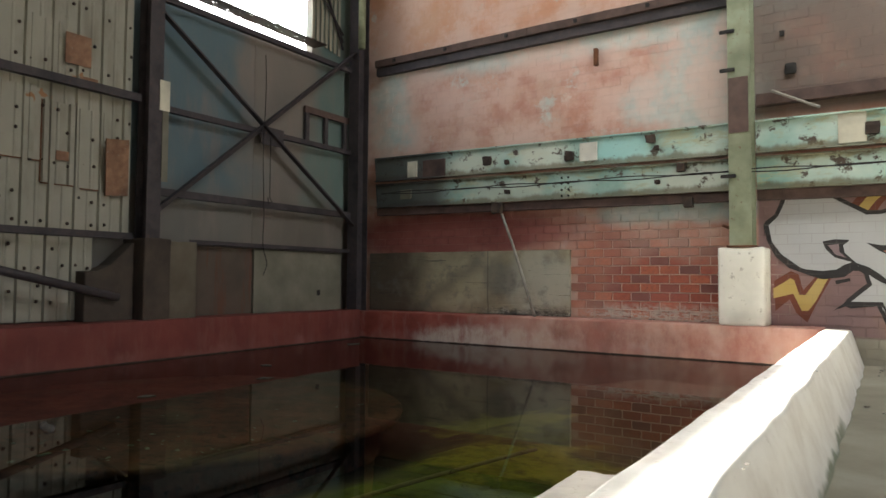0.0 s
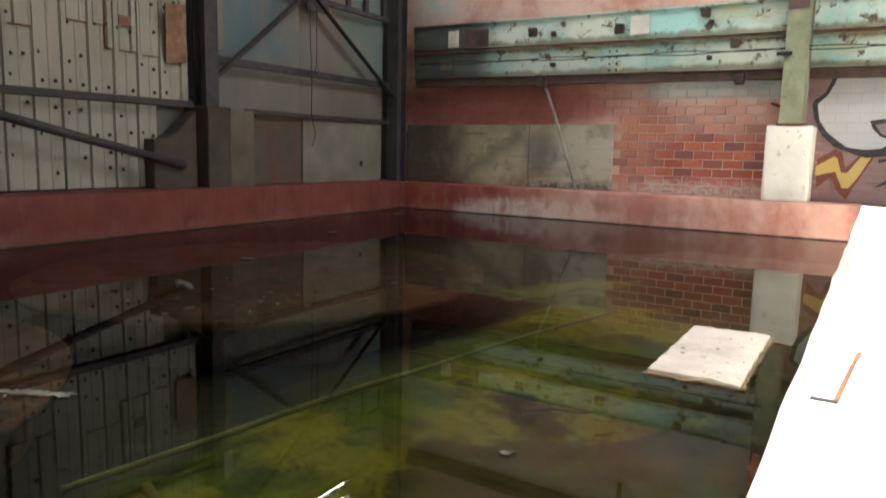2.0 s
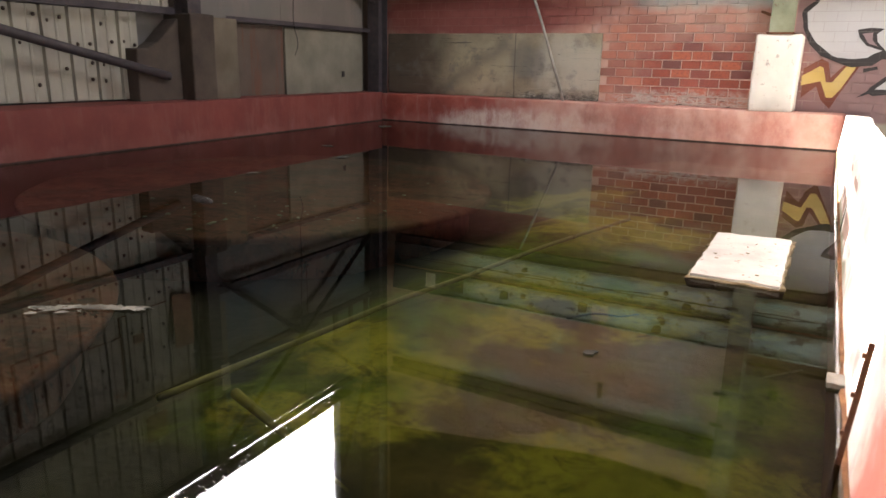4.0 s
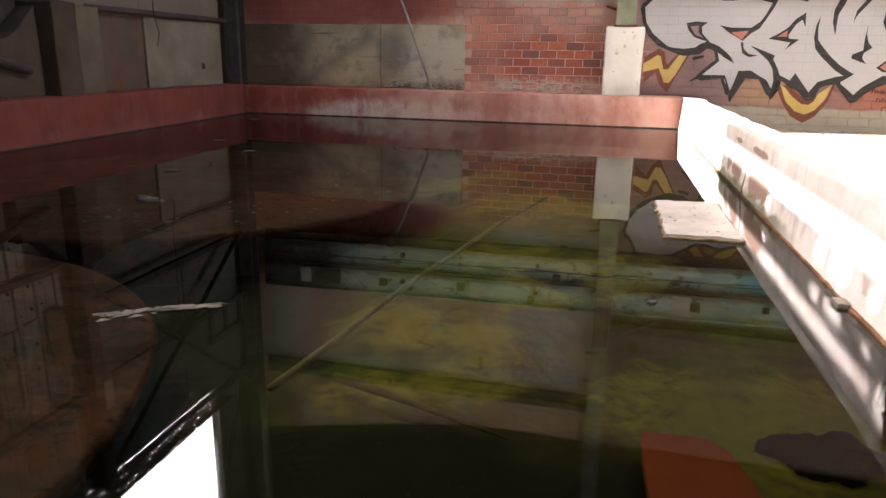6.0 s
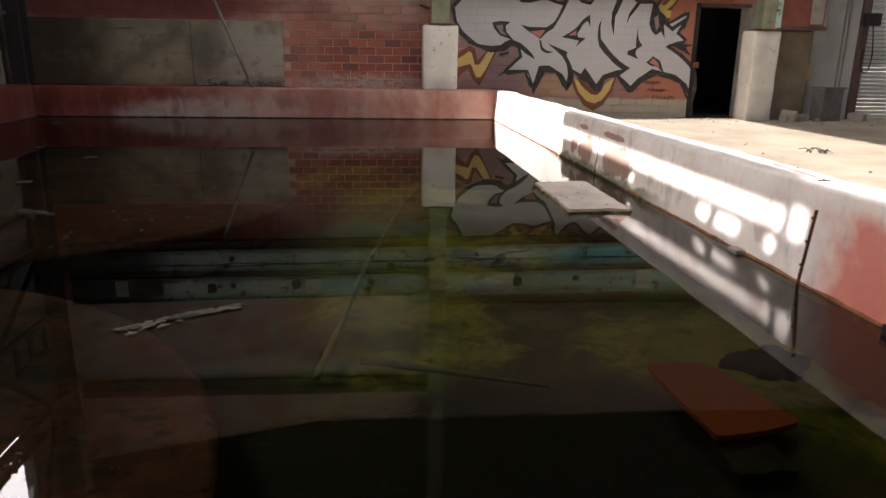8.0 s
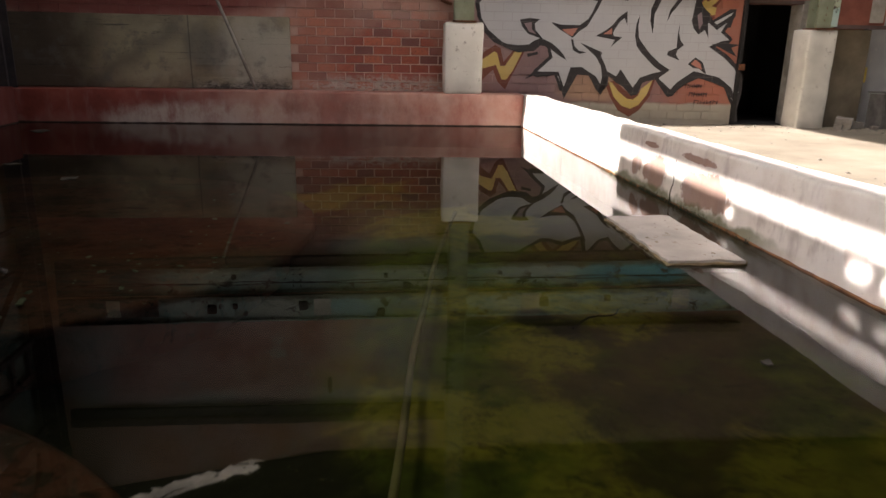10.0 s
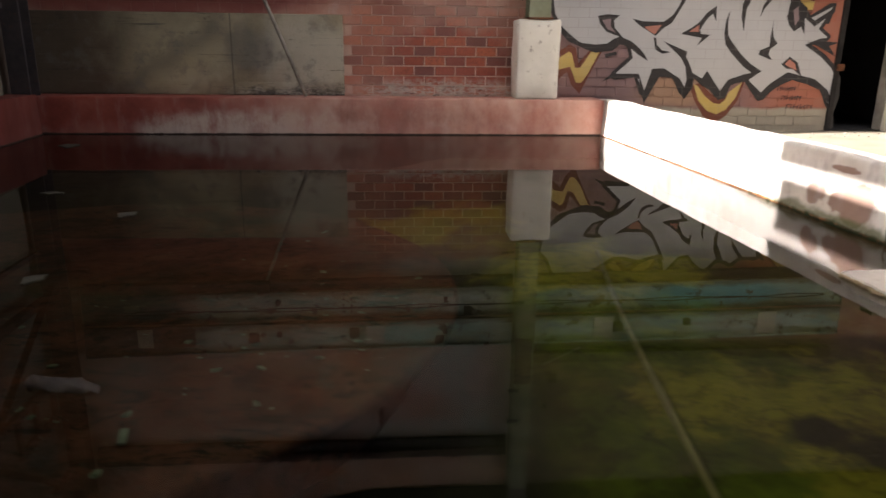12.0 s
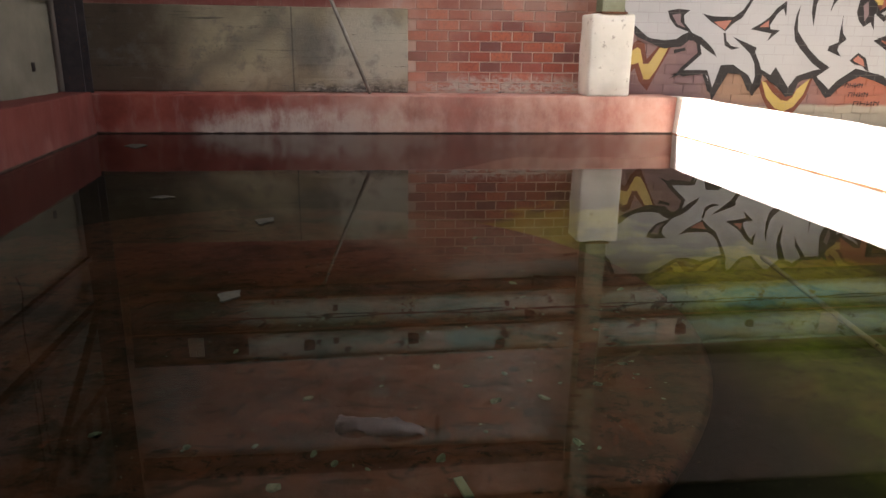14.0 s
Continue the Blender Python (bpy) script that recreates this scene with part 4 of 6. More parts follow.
part("shaft", bm, M_DARK_STEEL, col)
part("plate", bm_box(X_L + 0.275, X_L + 0.285, 5.98, 6.14, 3.85, 4.28), M_CREAM_PAINT, col, "cream-painted plate")
part("plate", bm_box(X_L + 0.275, X_L + 0.283, 6.03, 6.13, 2.85, 3.85), M_CREAM_CONCRETE, col, "flaking pale paint strip")
pln = base("concrete_plinth", "brown stained concrete plinth under the steel column", "plinth")
bm = grid_slab(X_L - 0.1, X_L + 0.42, 5.72, 6.12, 0.90, 2.04, 0.2, 0.02)
rough_up(bm, 0.012, 3)
part("pier", bm, M_BROWN_CONCRETE, pln, "dark brown pier")
bm = grid_slab(X_L - 0.1, X_L + 0.36, 6.125, 6.60, 0.90, 2.02, 0.2, 0.02)
rough_up(bm, 0.012, 3)
part("cheek", bm, M_TAN, pln, "paler tan cheek")
bm = grid_slab(X_L - 0.1, X_L + 0.20, 5.02, 5.715, 0.90, 1.55, 0.2, 0.02)
for v in bm.verts:
    if v.co.z > 1.4:
        v.co.z += max(-0.25, (v.co.y - 5.55) * 0.9) + 0.28
rough_up(bm, 0.015, 4)
thing("broken_wall_stub", bm, M_BROWN_CONCRETE, "broken brown concrete wall stub beside the plinth", "wall stub")

col = base("steel_column", "dark steel corner column against the brick wall", "column")
bm = bmesh.new()
steel_i(bm, (-8.66, 10.42, 0.9), (-8.66, 10.42, Z_ROOF), 0.24, 0.30, 0.02, (0, 1, 0))
part("shaft", bm, M_DARK_STEEL, col)
part("pipe", bm_tube([(-8.42, 10.2, 5.9), (-8.42, 10.2, Z_ROOF)], 0.07, 12), M_OLIVE, col, "pale green downpipe", smooth=True)

for z, y0, y1, w in ((2.03, -6.9, 5.72, 0.08), (3.95, -6.9, 5.8, 0.10), (5.50, -6.9, 10.3, 0.08), (2.01, 6.65, 10.3, 0.06), (2.68, 6.05, 10.3, 0.10), (3.90, 6.05, 10.3, 0.08)):
    bm = bmesh.new()
    steel_angle(bm, (X_L + 0.09, y0, z), (X_L + 0.09, y1, z), w)
    thing("wall_rail", bm, M_DARK_STEEL, "dark steel angle rail on the sheeted wall", "steel rail", "rails of the sheeted wall")
for a, b in (((6.08, 5.30), (10.3, 2.55)), ((10.3, 5.85), (6.05, 2.45))):
    bm = bmesh.new()
    steel_angle(bm, (X_L + 0.16, a[0], a[1]), (X_L + 0.16, b[0], b[1]), 0.09, up=(1, 0, 0))
    thing("cross_brace", bm, M_DARK_STEEL, "dark steel diagonal wind brace", "steel brace", "braces of the sheeted wall")
thing("gusset_plate", bm_box(X_L + 0.17, X_L + 0.185, 7.95, 8.45, 3.72, 4.02, bevel=0.004), M_DARK_STEEL, "dark steel gusset plate where the braces cross", "steel plate")
# blue-grey sheets between the columns
bay = base("bay_sheeting", "blue-grey stained flat wall sheets", "wall cladding", kind="structure")
for y0, y1 in ((6.1, 7.98), (7.985, 10.25)):
    part("sheet", bm_box(X_L - 0.06, X_L - 0.04, y0, y1, 2.02, 5.56), M_BLUE_SHEET, bay)
low = base("low_panels", "concrete infill panels standing on the red rim", "wall panel", kind="structure")
bm = grid_slab(X_L - 0.05, X_L + 0.02, 6.62, 7.95, 0.91, 1.99, 0.4, 0.01)
part("panel", bm, M_STREAKED, low, "brown panel with rust streaks")
bm = grid_slab(X_L - 0.02, X_L + 0.05, 7.965, 10.12, 0.91, 1.985, 0.4, 0.01)
part("panel", bm, M_CREAM_CONCRETE, low, "cream panel")
thing("bolt_hole_plate", bm_box(X_L + 0.051, X_L + 0.06, 9.46, 9.54, 1.20, 1.30, bevel=0.003), M_BLACK, "small black plate on the cream panel", "plate")
# little barred vent
vent = base("vent_frame", "small dark frame with two bars on the blue sheeting", "vent")
part("rail", bm_box(X_L + 0.0, X_L + 0.05, 9.10, 10.3, 4.50, 4.62), M_BROWN_STEEL, vent)
for yy in (9.12, 9.62, 10.15):
    part("bar", bm_box(X_L + 0.0, X_L + 0.05, yy, yy + 0.09, 3.95, 4.50), M_DARK_STEEL, vent)
# rusty flap, loose bar, hanging wires
thing("rusty_flap", bm_box(-0.01, 0.01, -0.17, 0.17, -0.38, 0.38, bevel=0.004, m=pose(X_L + 0.10, 5.48, 2.98, 6, 8, 4)), M_RUST_PLATE, "bent orange rusty plate beside the column", "steel plate")
bm = bm_tube([(X_L + 0.25, 2.4, 1.95), (X_L + 0.25, 4.0, 1.57), (X_L + 0.25, 5.45, 1.24)], 0.055, 14)
thing("leaning_pipe", bm, M_DARK_STEEL, "dark steel pipe leaning along the sheeted wall", "pipe", smooth=True)
w = [(X_L + 0.2, 8.0 + 0.02 * math.sin(i * 1.3), 5.2 - 0.45 * i) for i in range(8)] + [(X_L + 0.2, 8.1, 1.75), (X_L + 0.2, 8.02, 1.55)]
thing("hanging_wire", bm_tube(smooth_line(w, 3), 0.007, 5), M_BLACK, "thin black wire hanging down the wall", "wire")
w = [(X_L + 0.2, 8.14, 3.85 - 0.2 * i) for i in range(6)] + [(X_L + 0.2, 8.19, 2.78), (X_L + 0.2, 8.12, 2.74), (X_L + 0.2, 8.1, 2.84)]
thing("hanging_wire", bm_tube(smooth_line(w, 3), 0.007, 5), M_BLACK, "thin black wire ending in a small loop", "wire")
# clerestory rails and weeds
# rail out of view, added to shade the rim above the sun strip
thing("clerestory_rail", bm_box(-9.1, -9.06, 0.60, 5.1, 6.468, 6.712), M_DARK_STEEL, "unseen rail added to cast a band of shade on the rim", "steel rail", "rails of the sheeted wall")
# unseen sill sheet, its holes shaped to cast the sun spots on the rim
HOLES = ((1.42, 1.57, 6.195, 6.305), (1.035, 1.315, 6.19, 6.29), (0.66, 0.75, 6.20, 6.28), (2.76, 2.85, 6.205, 6.295))
cells = []
ys = sorted({0.60, 5.0} | {v for h in HOLES for v in h[:2]})
for y0, y1 in zip(ys, ys[1:]):
    gap = [h for h in HOLES if h[0] <= y0 and y1 <= h[1]]
    cells += [(-9.1, -9.06, y0, y1, 5.65, gap[0][2]), (-9.1, -9.06, y0, y1, gap[0][3], 6.335)] if gap else [(-9.1, -9.06, y0, y1, 5.65, 6.335)]
loose = [(-9.1, -9.06, 0.40, 0.60, 5.65, 6.32), (-9.1, -9.06, 0.40, 0.44, 6.32, 6.66), (-9.1, -9.06, 0.56, 0.63, 6.32, 6.49), (-9.1, -9.06, 0.44, 0.60, 6.495, 6.66)]
sill = bm_boxes(cells)
for c in loose:
    box(sill, *c)
thing("clerestory_sill", sill, M_BLUE_SHEET, "unseen sheet metal sill added to cut the sun into spots", "sill", kind="structure")
slats = base("louvre_strip", "pale upright slats beside the clerestory opening", "louvre")
for i in range(7):
    part("slat", bm_box(-8.97, -8.95, 9.40 + 0.12 * i, 9.47 + 0.12 * i, 5.95 - 0.02 * i, 8.4), M_CREAM_SHEET, slats)
for i in range(3):
    bm = bmesh.new()
    steel_angle(bm, (X_L - 0.05, 9.42 + 0.1 * i, 7.6 - 0.4 * i), (X_L - 0.05, 10.2, 5.95 + 0.15 * i), 0.04, up=(1, 0, 0))
    part("brace", bm, M_DARK_STEEL, slats)
ledge = bmesh.new()
for i in range(142):
    for k in range(9):
        edge = k in (0, 8)
        if random.random() < (0.16 if edge else 0.075):
            continue
        y0, x0 = 5.2 + 0.03 * i, -8.94 + 0.0345 * k
        box(ledge, x0, x0 + 0.0345, y0, y0 + 0.03, 5.785 + 0.004 * (k % 2), 5.80)
thing("clerestory_ledge", ledge, M_RUSTY_BLACK, "rusted-through steel ledge across the clerestory", "steel ledge")
weed = bmesh.new()
for i in range(150):
    p = Vector((random.uniform(-8.94, -8.66), random.uniform(5.4, 9.4), 5.80))
    h = random.uniform(0.02, 0.06)
    tube(weed, [p, p + Vector((0.01, random.uniform(-0.06, 0.06), h * 0.6)), p + Vector((random.uniform(-0.03, 0.03), random.uniform(-0.12, 0.12), h))], 0.006, 3, 0.002)
    q = p + Vector((0, 0.02, h * 0.6))
    d, e = Vector((0.01, 0.045, 0.012)), Vector((0.016, -0.004, 0.004))
    weed.faces.new([weed.verts.new(v) for v in (q - d, q - e, q + d, q + e)])
thing("weeds", weed, M_MOSS, "dark leafy weeds growing along the clerestory ledge", "weeds", kind="stuff")
vine = bmesh.new()
for i in range(4):
    y0 = 9.43 + 0.03 * i
    pts = [(-8.99, y0 + 0.05 * math.sin(1.3 * k + i), 8.0 - 0.27 * k) for k in range(9)]
    tube(vine, smooth_line(pts, 3), 0.010, 4, 0.004)
thing("hanging_vine", vine, M_MOSS, "thin dry creepers hanging beside the clerestory", "creeper")

# ---------------------------------------------------------------- brick wall: panel, beams, posts
def wall_thing(name, bm, mat, label, category, group="", smooth=False):
    return thing(name, bm, mat, label, category, group, m=WB, smooth=smooth)


YW = Y_WALL
bm = grid_slab(-8.75, -4.455, YW - 0.075, YW, 0.90, 2.015, 0.22, 0.012)
for v in bm.verts:
    if v.co.y < YW - 0.05:
        v.co.y += 0.014 * noise.noise(Vector((v.co.x * 1.5, 2.0, v.co.z * 6.0)))
        if v.co.z < 1.15 and v.co.x > -6.5:
            v.co.y += 0.03 * random.random()
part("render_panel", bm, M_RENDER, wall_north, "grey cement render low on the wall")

# upper timber rail
rail = base("upper_rail", "dark weathered double rail across the upper brick wall", "rail", m=WB)
for x0, x1 in ((-8.6, -5.2), (-5.195, -1.88)):
    bm = grid_slab(x0, x1, YW - 0.17, YW - 0.012, 5.72, 5.86, 0.3, 0.01)
    rough_up(bm, 0.008, 2)
    part("top_board", bm, M_BROWN_STEEL, rail)
    part("lower_board", bm_box(x0, x1, YW - 0.11, YW - 0.012, 5.56, 5.715), M_DARK_STEEL, rail)
for x in (-8.1, -6.9, -5.6, -4.3, -3.1, -2.3):
    part("bolt", bm_box(x - 0.03, x + 0.03, YW - 0.20, YW - 0.17, 5.76, 5.82, bevel=0.008), M_BLACK, rail)
wall_thing("wall_clip", bm_box(-4.02, -3.96, YW - 0.10, YW - 0.012, 5.02, 5.30, bevel=0.006), M_RUST, "small rusty clip on the brick wall", "clip")


def channel(x0, x1, z0, z1, depth, tilt):
    """A rolled channel beam seen from its web side, with toes above and below."""
    bm = bmesh.new()
    y = YW - depth
    h = z1 - z0
    # profile in (across, up): toes stand forward of the web
    prof = [(-0.02, -0.022), (0.06, -0.022), (0.06, h + 0.022), (-0.02, h + 0.022), (-0.02, h), (0.03, h), (0.03, 0.0), (-0.02, 0.0)]
    lo = [bm.verts.new((x0, y + p, z0 + q)) for p, q in prof]
    hi = [bm.verts.new((x1, y + p, z0 + q)) for p, q in prof]
    for q in range(len(prof)):
        bm.faces.new((lo[q], lo[(q + 1) % 8], hi[(q + 1) % 8], hi[q]))
    bmesh.ops.triangulate(bm, faces=[bm.faces.new(list(reversed(lo))), bm.faces.new(hi)])
    bmesh.ops.recalc_face_normals(bm, faces=bm.faces[:])
    for v in bm.verts:
        v.co.z += tilt * (v.co.x + 1.8)
    return bm


for x0, x1 in ((-8.5, -1.88), (-1.56, 3.6)):
    side_word = "the corner" if x0 < -2 else "the doorway"
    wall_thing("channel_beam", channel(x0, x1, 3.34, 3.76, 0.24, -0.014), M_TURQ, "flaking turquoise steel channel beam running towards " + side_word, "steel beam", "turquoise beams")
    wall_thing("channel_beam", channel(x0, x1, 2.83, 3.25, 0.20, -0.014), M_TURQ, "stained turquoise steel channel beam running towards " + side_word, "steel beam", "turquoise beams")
    bm = bm_box(x0, x1, YW - 0.16, YW - 0.013, 2.66, 2.80)
    for v in bm.verts:
        v.co.z += -0.014 * (v.co.x + 1.8)
    wall_thing("packing_board", bm, M_BROWN_STEEL, "dark rotten timber packing below the beams", "timber")


def zt(x, z):
    return z - 0.014 * (x + 1.8)


# plates, dark patches and fixings on the beams
for x, w, z, h, mt, lab in ((-4.06, 0.30, 3.40, 0.30, M_WHITEWASH, "white-painted plate on the beam"), (-7.60, 0.22, 3.36, 0.30, M_CREAM_PAINT, "cream plate on the dark beam end"),
                            (-0.38, 0.33, 3.36, 0.40, M_CREAM_PAINT, "cream-painted square plate on the beam"), (2.36, 0.3, 3.36, 0.38, M_CREAM_PAINT, "cream-painted square plate on the beam"),
                            (-7.75, 0.25, 2.95, 0.18, M_CREAM_CONCRETE, "pale scrap plate on the dark beam end")):
    wall_thing("beam_plate", bm_box(x - w / 2, x + w / 2, YW - 0.235, YW - 0.205, zt(x, z), zt(x, z) + h, bevel=0.006), mt, lab, "plate", "plates on the beams")
# black lumps added in place of rusty holes and dark patches
for x, z, s in ((-5.95, 3.56, 0.15), (-5.55, 3.5, 0.08), (-4.38, 3.52, 0.16), (-3.05, 3.68, 0.14), (-2.95, 3.52, 0.07), (-0.15, 3.55, 0.16), (-2.6, 3.2, 0.12), (-2.95, 3.0, 0.06),
                (-5.55, 2.98, 0.07), (-2.5, 2.68, 0.14), (-5.75, 2.72, 0.18), (1.0, 3.5, 0.1)):
    bm = grid_slab(x - s / 2, x + s / 2, YW - 0.27, YW - 0.16, zt(x, z) - s * 0.6, zt(x, z) + s * 0.4, s * 0.35, 0.006)
    rough_up(bm, s * 0.16, 9.0, x)
    wall_thing("beam_cleat", bm, M_RUSTY_BLACK, "rusty black lump standing for a hole in the beam", "cleat", "cleats on the beams")
wall_thing("beam_splice", bm_box(-7.35, -6.85, YW - 0.235, YW - 0.20, zt(-7, 3.30), zt(-7, 3.66), bevel=0.01), M_BROWN_STEEL, "rust-brown splice plate on the beam", "plate", "plates on the beams")
rv = bmesh.new()
bmesh.ops.create_uvsphere(rv, u_segments=6, v_segments=4, radius=0.02)
rivet_me = mesh_of("rivet", rv, M_BLACK)
splice = base("rivet_group", "two columns of dark rivets on the lower beam", "rivets", m=WB)
for i in range(4):
    for dx in (0, 0.12):
        r = new("rivet", rivet_me)
        r.parent = splice
        r.location = (-4.55 + dx, YW - 0.175, 2.90 + 0.1 * i)
for z, s in ((3.06, 0.02), (3.08, -0.01)):
    pts = [(-8.3 + 0.55 * i, YW - 0.27, zt(-8.3 + 0.55 * i, z + 0.02 * math.sin(i * 1.7 + s * 90))) for i in range(22)]
    wall_thing("cable", bm_tube(smooth_line(pts, 3), 0.009, 5), M_BLACK, "thin dark cable strung along the beams", "cable", "cables on the beams")


def post_and_plinth(x0, x1, px0, px1, z0, z1, py, word, top=6.32):
    bm = bmesh.new()
    steel_i(bm, ((x0 + x1) / 2, YW - 0.34, z1), ((x0 + x1) / 2, YW - 0.34, top), x1 - x0, 0.30, 0.02, (0, 1, 0))
    p = base("steel_post", "flaking olive-green steel post " + word, "post", m=WB)
    part("shaft", bm, M_OLIVE, p)
    part("base_plate", bm_box(x0 - 0.03, x1 + 0.03, YW - 0.53, YW - 0.15, z1 - 0.005, z1 + 0.025, bevel=0.004), M_RUST, p)
    # upper length is added, coloured dark so the post's reflection fades
    if top > 6:
        bm = bmesh.new()
        steel_i(bm, ((x0 + x1) / 2, YW - 0.34, 6.32), ((x0 + x1) / 2, YW - 0.34, Z_ROOF), x1 - x0, 0.30, 0.02, (0, 1, 0))
        part("upper_shaft", bm, M_DARK_STEEL, p, "added upper length, coloured dark to dim its reflection")
        part("patch", bm_box(x0 + 0.01, x1 - 0.03, YW - 0.505, YW - 0.493, 3.58, 4.36), M_BROWN_STEEL, p, "rust-brown splice plate")
        for z in (2.95, 4.45, 5.0):
            part("bolt", bm_box(x0 - 0.10, x0 + 0.10, YW - 0.53, YW - 0.495, z, z + 0.05, bevel=0.01), M_BLACK, p)
    bm = grid_slab(px0, px1, YW - py, YW - 0.016, z0, z1, 0.2, 0.03)
    rough_up(bm, 0.014, 3.5, px0)
    wall_thing("post_plinth", bm, M_WHITEWASH, "whitewashed concrete plinth under the green post", "plinth", "post plinths", smooth=True)


post_and_plinth(-1.87, -1.57, -2.02, -1.42, 0.89, 1.98, 0.52, "standing on a plinth on the rim")
post_and_plinth(3.96, 4.24, 3.86, 4.34, FLOOR - 0.03, 1.98, 0.50, "standing on a plinth beside the doorway", 3.3)

# higher rails right of the post
wall_thing("mid_rail", bm_box(-1.56, 3.6, YW - 0.16, YW - 0.013, 4.0, 4.17, bevel=0.01), M_BROWN_STEEL, "rust-brown rail above the turquoise beams", "rail")
wall_thing("stick", bm_tube([(-1.35, YW - 0.2, 4.18), (-0.75, YW - 0.24, 3.86)], 0.02, 6), M_WOOD, "grey stick lodged above the beam", "stick")
wall_thing("wall_hole", bm_box(-1.2, -1.05, YW - 0.06, YW - 0.014, 4.42, 4.58, bevel=0.03), M_BLACK, "dark rusted bracket stub in the wall", "bracket")
wall_thing("wall_hole", bm_box(-1.26, -1.20, YW - 0.06, YW - 0.014, 4.98, 5.06, bevel=0.01), M_BLACK, "dark rusted bracket stub in the wall", "bracket")
wall_thing("peg", bm_tube([(-2.05, YW - 0.02, 2.32), (-1.90, YW - 0.16, 2.26)], 0.02, 6), M_RUST, "rusty peg in the brick wall", "peg")
wall_thing("dark_scrap", bm_box(-1.5, -1.22, YW - 0.12, YW - 0.016, 2.66, 2.84, bevel=0.02), M_BROWN_STEEL, "rusty scrap bracket beside the post", "bracket")
# leaning rod
wall_thing("leaning_rod", bm_tube([(-5.74, YW - 0.14, 2.75), (-5.50, YW - 0.13, 2.15), (-4.98, YW - 0.30, 0.90)], 0.025, 8), M_WOOD, "pale grey rod leaning against the rendered panel", "rod", smooth=True)

# ---------------------------------------------------------------- doorway and the bay beside it
door = base("door_1", "open doorway with a dark weathered timber frame", "doorway", kind="structure", m=WB)
part("jamb", bm_box(DX0 - 0.07, DX0, YW - 0.05, YW + 0.2, FLOOR - 0.02, DZ + 0.06), M_BLACK, door)
part("jamb", bm_box(DX1 - 0.02, DX1 + 0.12, YW - 0.05, YW + 0.31, FLOOR - 0.02, DZ + 0.06), M_WOOD, door)
part("lintel", bm_box(DX0, DX1, YW - 0.05, YW + 0.2, DZ, DZ + 0.06), M_BROWN_STEEL, door)
part("latch", bm_box(DX0 - 0.05, DX0 + 0.05, YW - 0.09, YW - 0.05, 1.32, 1.42, bevel=0.01), M_RUST, door)
# pier and white wall right of the doorway
bm = grid_slab(4.36, 5.10, YW - 0.22, YW - 0.002, 0.38, 2.0, 0.3, 0.015)
wall_thing("render_pier", bm, plain("tan_render", (0.17, 0.135, 0.09), (0.27, 0.225, 0.155), 3, 0.9, 0, 0.35), "tan rendered pier beside the plinth", "pier")
cab = base("wall_cabinet", "red-brown boarded cabinet above the pier", "cabinet", m=WB)
part("body", bm_box(4.30, 5.12, YW - 0.46, YW - 0.004, 2.03, 3.1, bevel=0.01), plain("red_brown_board", (0.20, 0.055, 0.035), (0.30, 0.10, 0.06), 4, 0.8), cab)
part("frame", bm_box(4.26, 5.16, YW - 0.48, YW - 0.44, 2.0, 2.06), M_BROWN_STEEL, cab)
part("side_strip", bm_box(4.20, 4.30, YW - 0.50, YW - 0.30, 2.03, 3.1), M_TURQ, cab, "turquoise strip")
part("panel", bm_box(4.85, 5.08, YW - 0.475, YW - 0.462, 2.10, 3.0), M_WOOD, cab)
bm = bm_box(5.10, 6.05, YW - 0.10, YW - 0.002, 0.38, 4.0)
wall_thing("white_wall_panel", bm, M_WHITE_WALL, "white painted wall panel with conduits", "wall panel")
for x, z0, z1 in ((5.14, 1.0, 3.2), (5.72, 0.5, 3.2), (5.80, 0.5, 3.2)):
    wall_thing("conduit", bm_tube([(x, YW - 0.12, z0), (x, YW - 0.12, z1)], 0.014, 6), M_CREAM_CONCRETE, "thin grey conduit on the white wall", "conduit", "conduits")
wall_thing("yellow_marker", bm_box(5.12, 5.18, YW - 0.15, YW - 0.135, 1.15, 1.40, bevel=0.004), plain("yellow_paint", (0.6, 0.42, 0.05), (0.66, 0.5, 0.1)), "small yellow marker strip on a conduit", "marker")
jam = base("shutter_jamb", "dark steel shutter guide with loose cables", "shutter guide", m=WB)
part("guide", bm_box(6.02, 6.16, YW - 0.18, YW + 0.0, 0.40, 3.1, bevel=0.008), M_BROWN_STEEL, jam)
part("motor_box", bm_box(5.96, 6.30, YW - 0.30, YW - 0.19, 2.10, 2.32, bevel=0.02), M_BLACK, jam)
pts = [(6.2, YW - 0.22, 2.15), (6.27, YW - 0.23, 1.6), (6.22, YW - 0.23, 1.3), (6.10, YW - 0.22, 1.35), (6.08, YW - 0.22, 1.7)]
part("cable", bm_tube(smooth_line(pts, 5), 0.012, 5), M_BLACK, jam)
shutter = base("roller_shutter", "closed grey roller shutter", "roller shutter", m=WB)
sl = bmesh.new()
box(sl, 6.17, 8.98, YW - 0.02, YW + 0.02, 0.0, 0.062, bevel=0.012)
slat_me = mesh_of("slat", sl, M_SHUTTER)
for i in range(36):
    o = new("slat", slat_me)
    o.parent = shutter
    o.location = (0, 0, 0.44 + 0.072 * i)
part("bottom_bar", bm_box(6.17, 8.98, YW - 0.04, YW + 0.03, 0.40, 0.445, bevel=0.008), M_CREAM_PAINT, shutter)

crate = base("wooden_crate", "grey weathered wooden crate standing on end", "crate", m=WB @ pose(5.42, YW - 0.42, FLOOR - 0.008, 0, 0, 12))
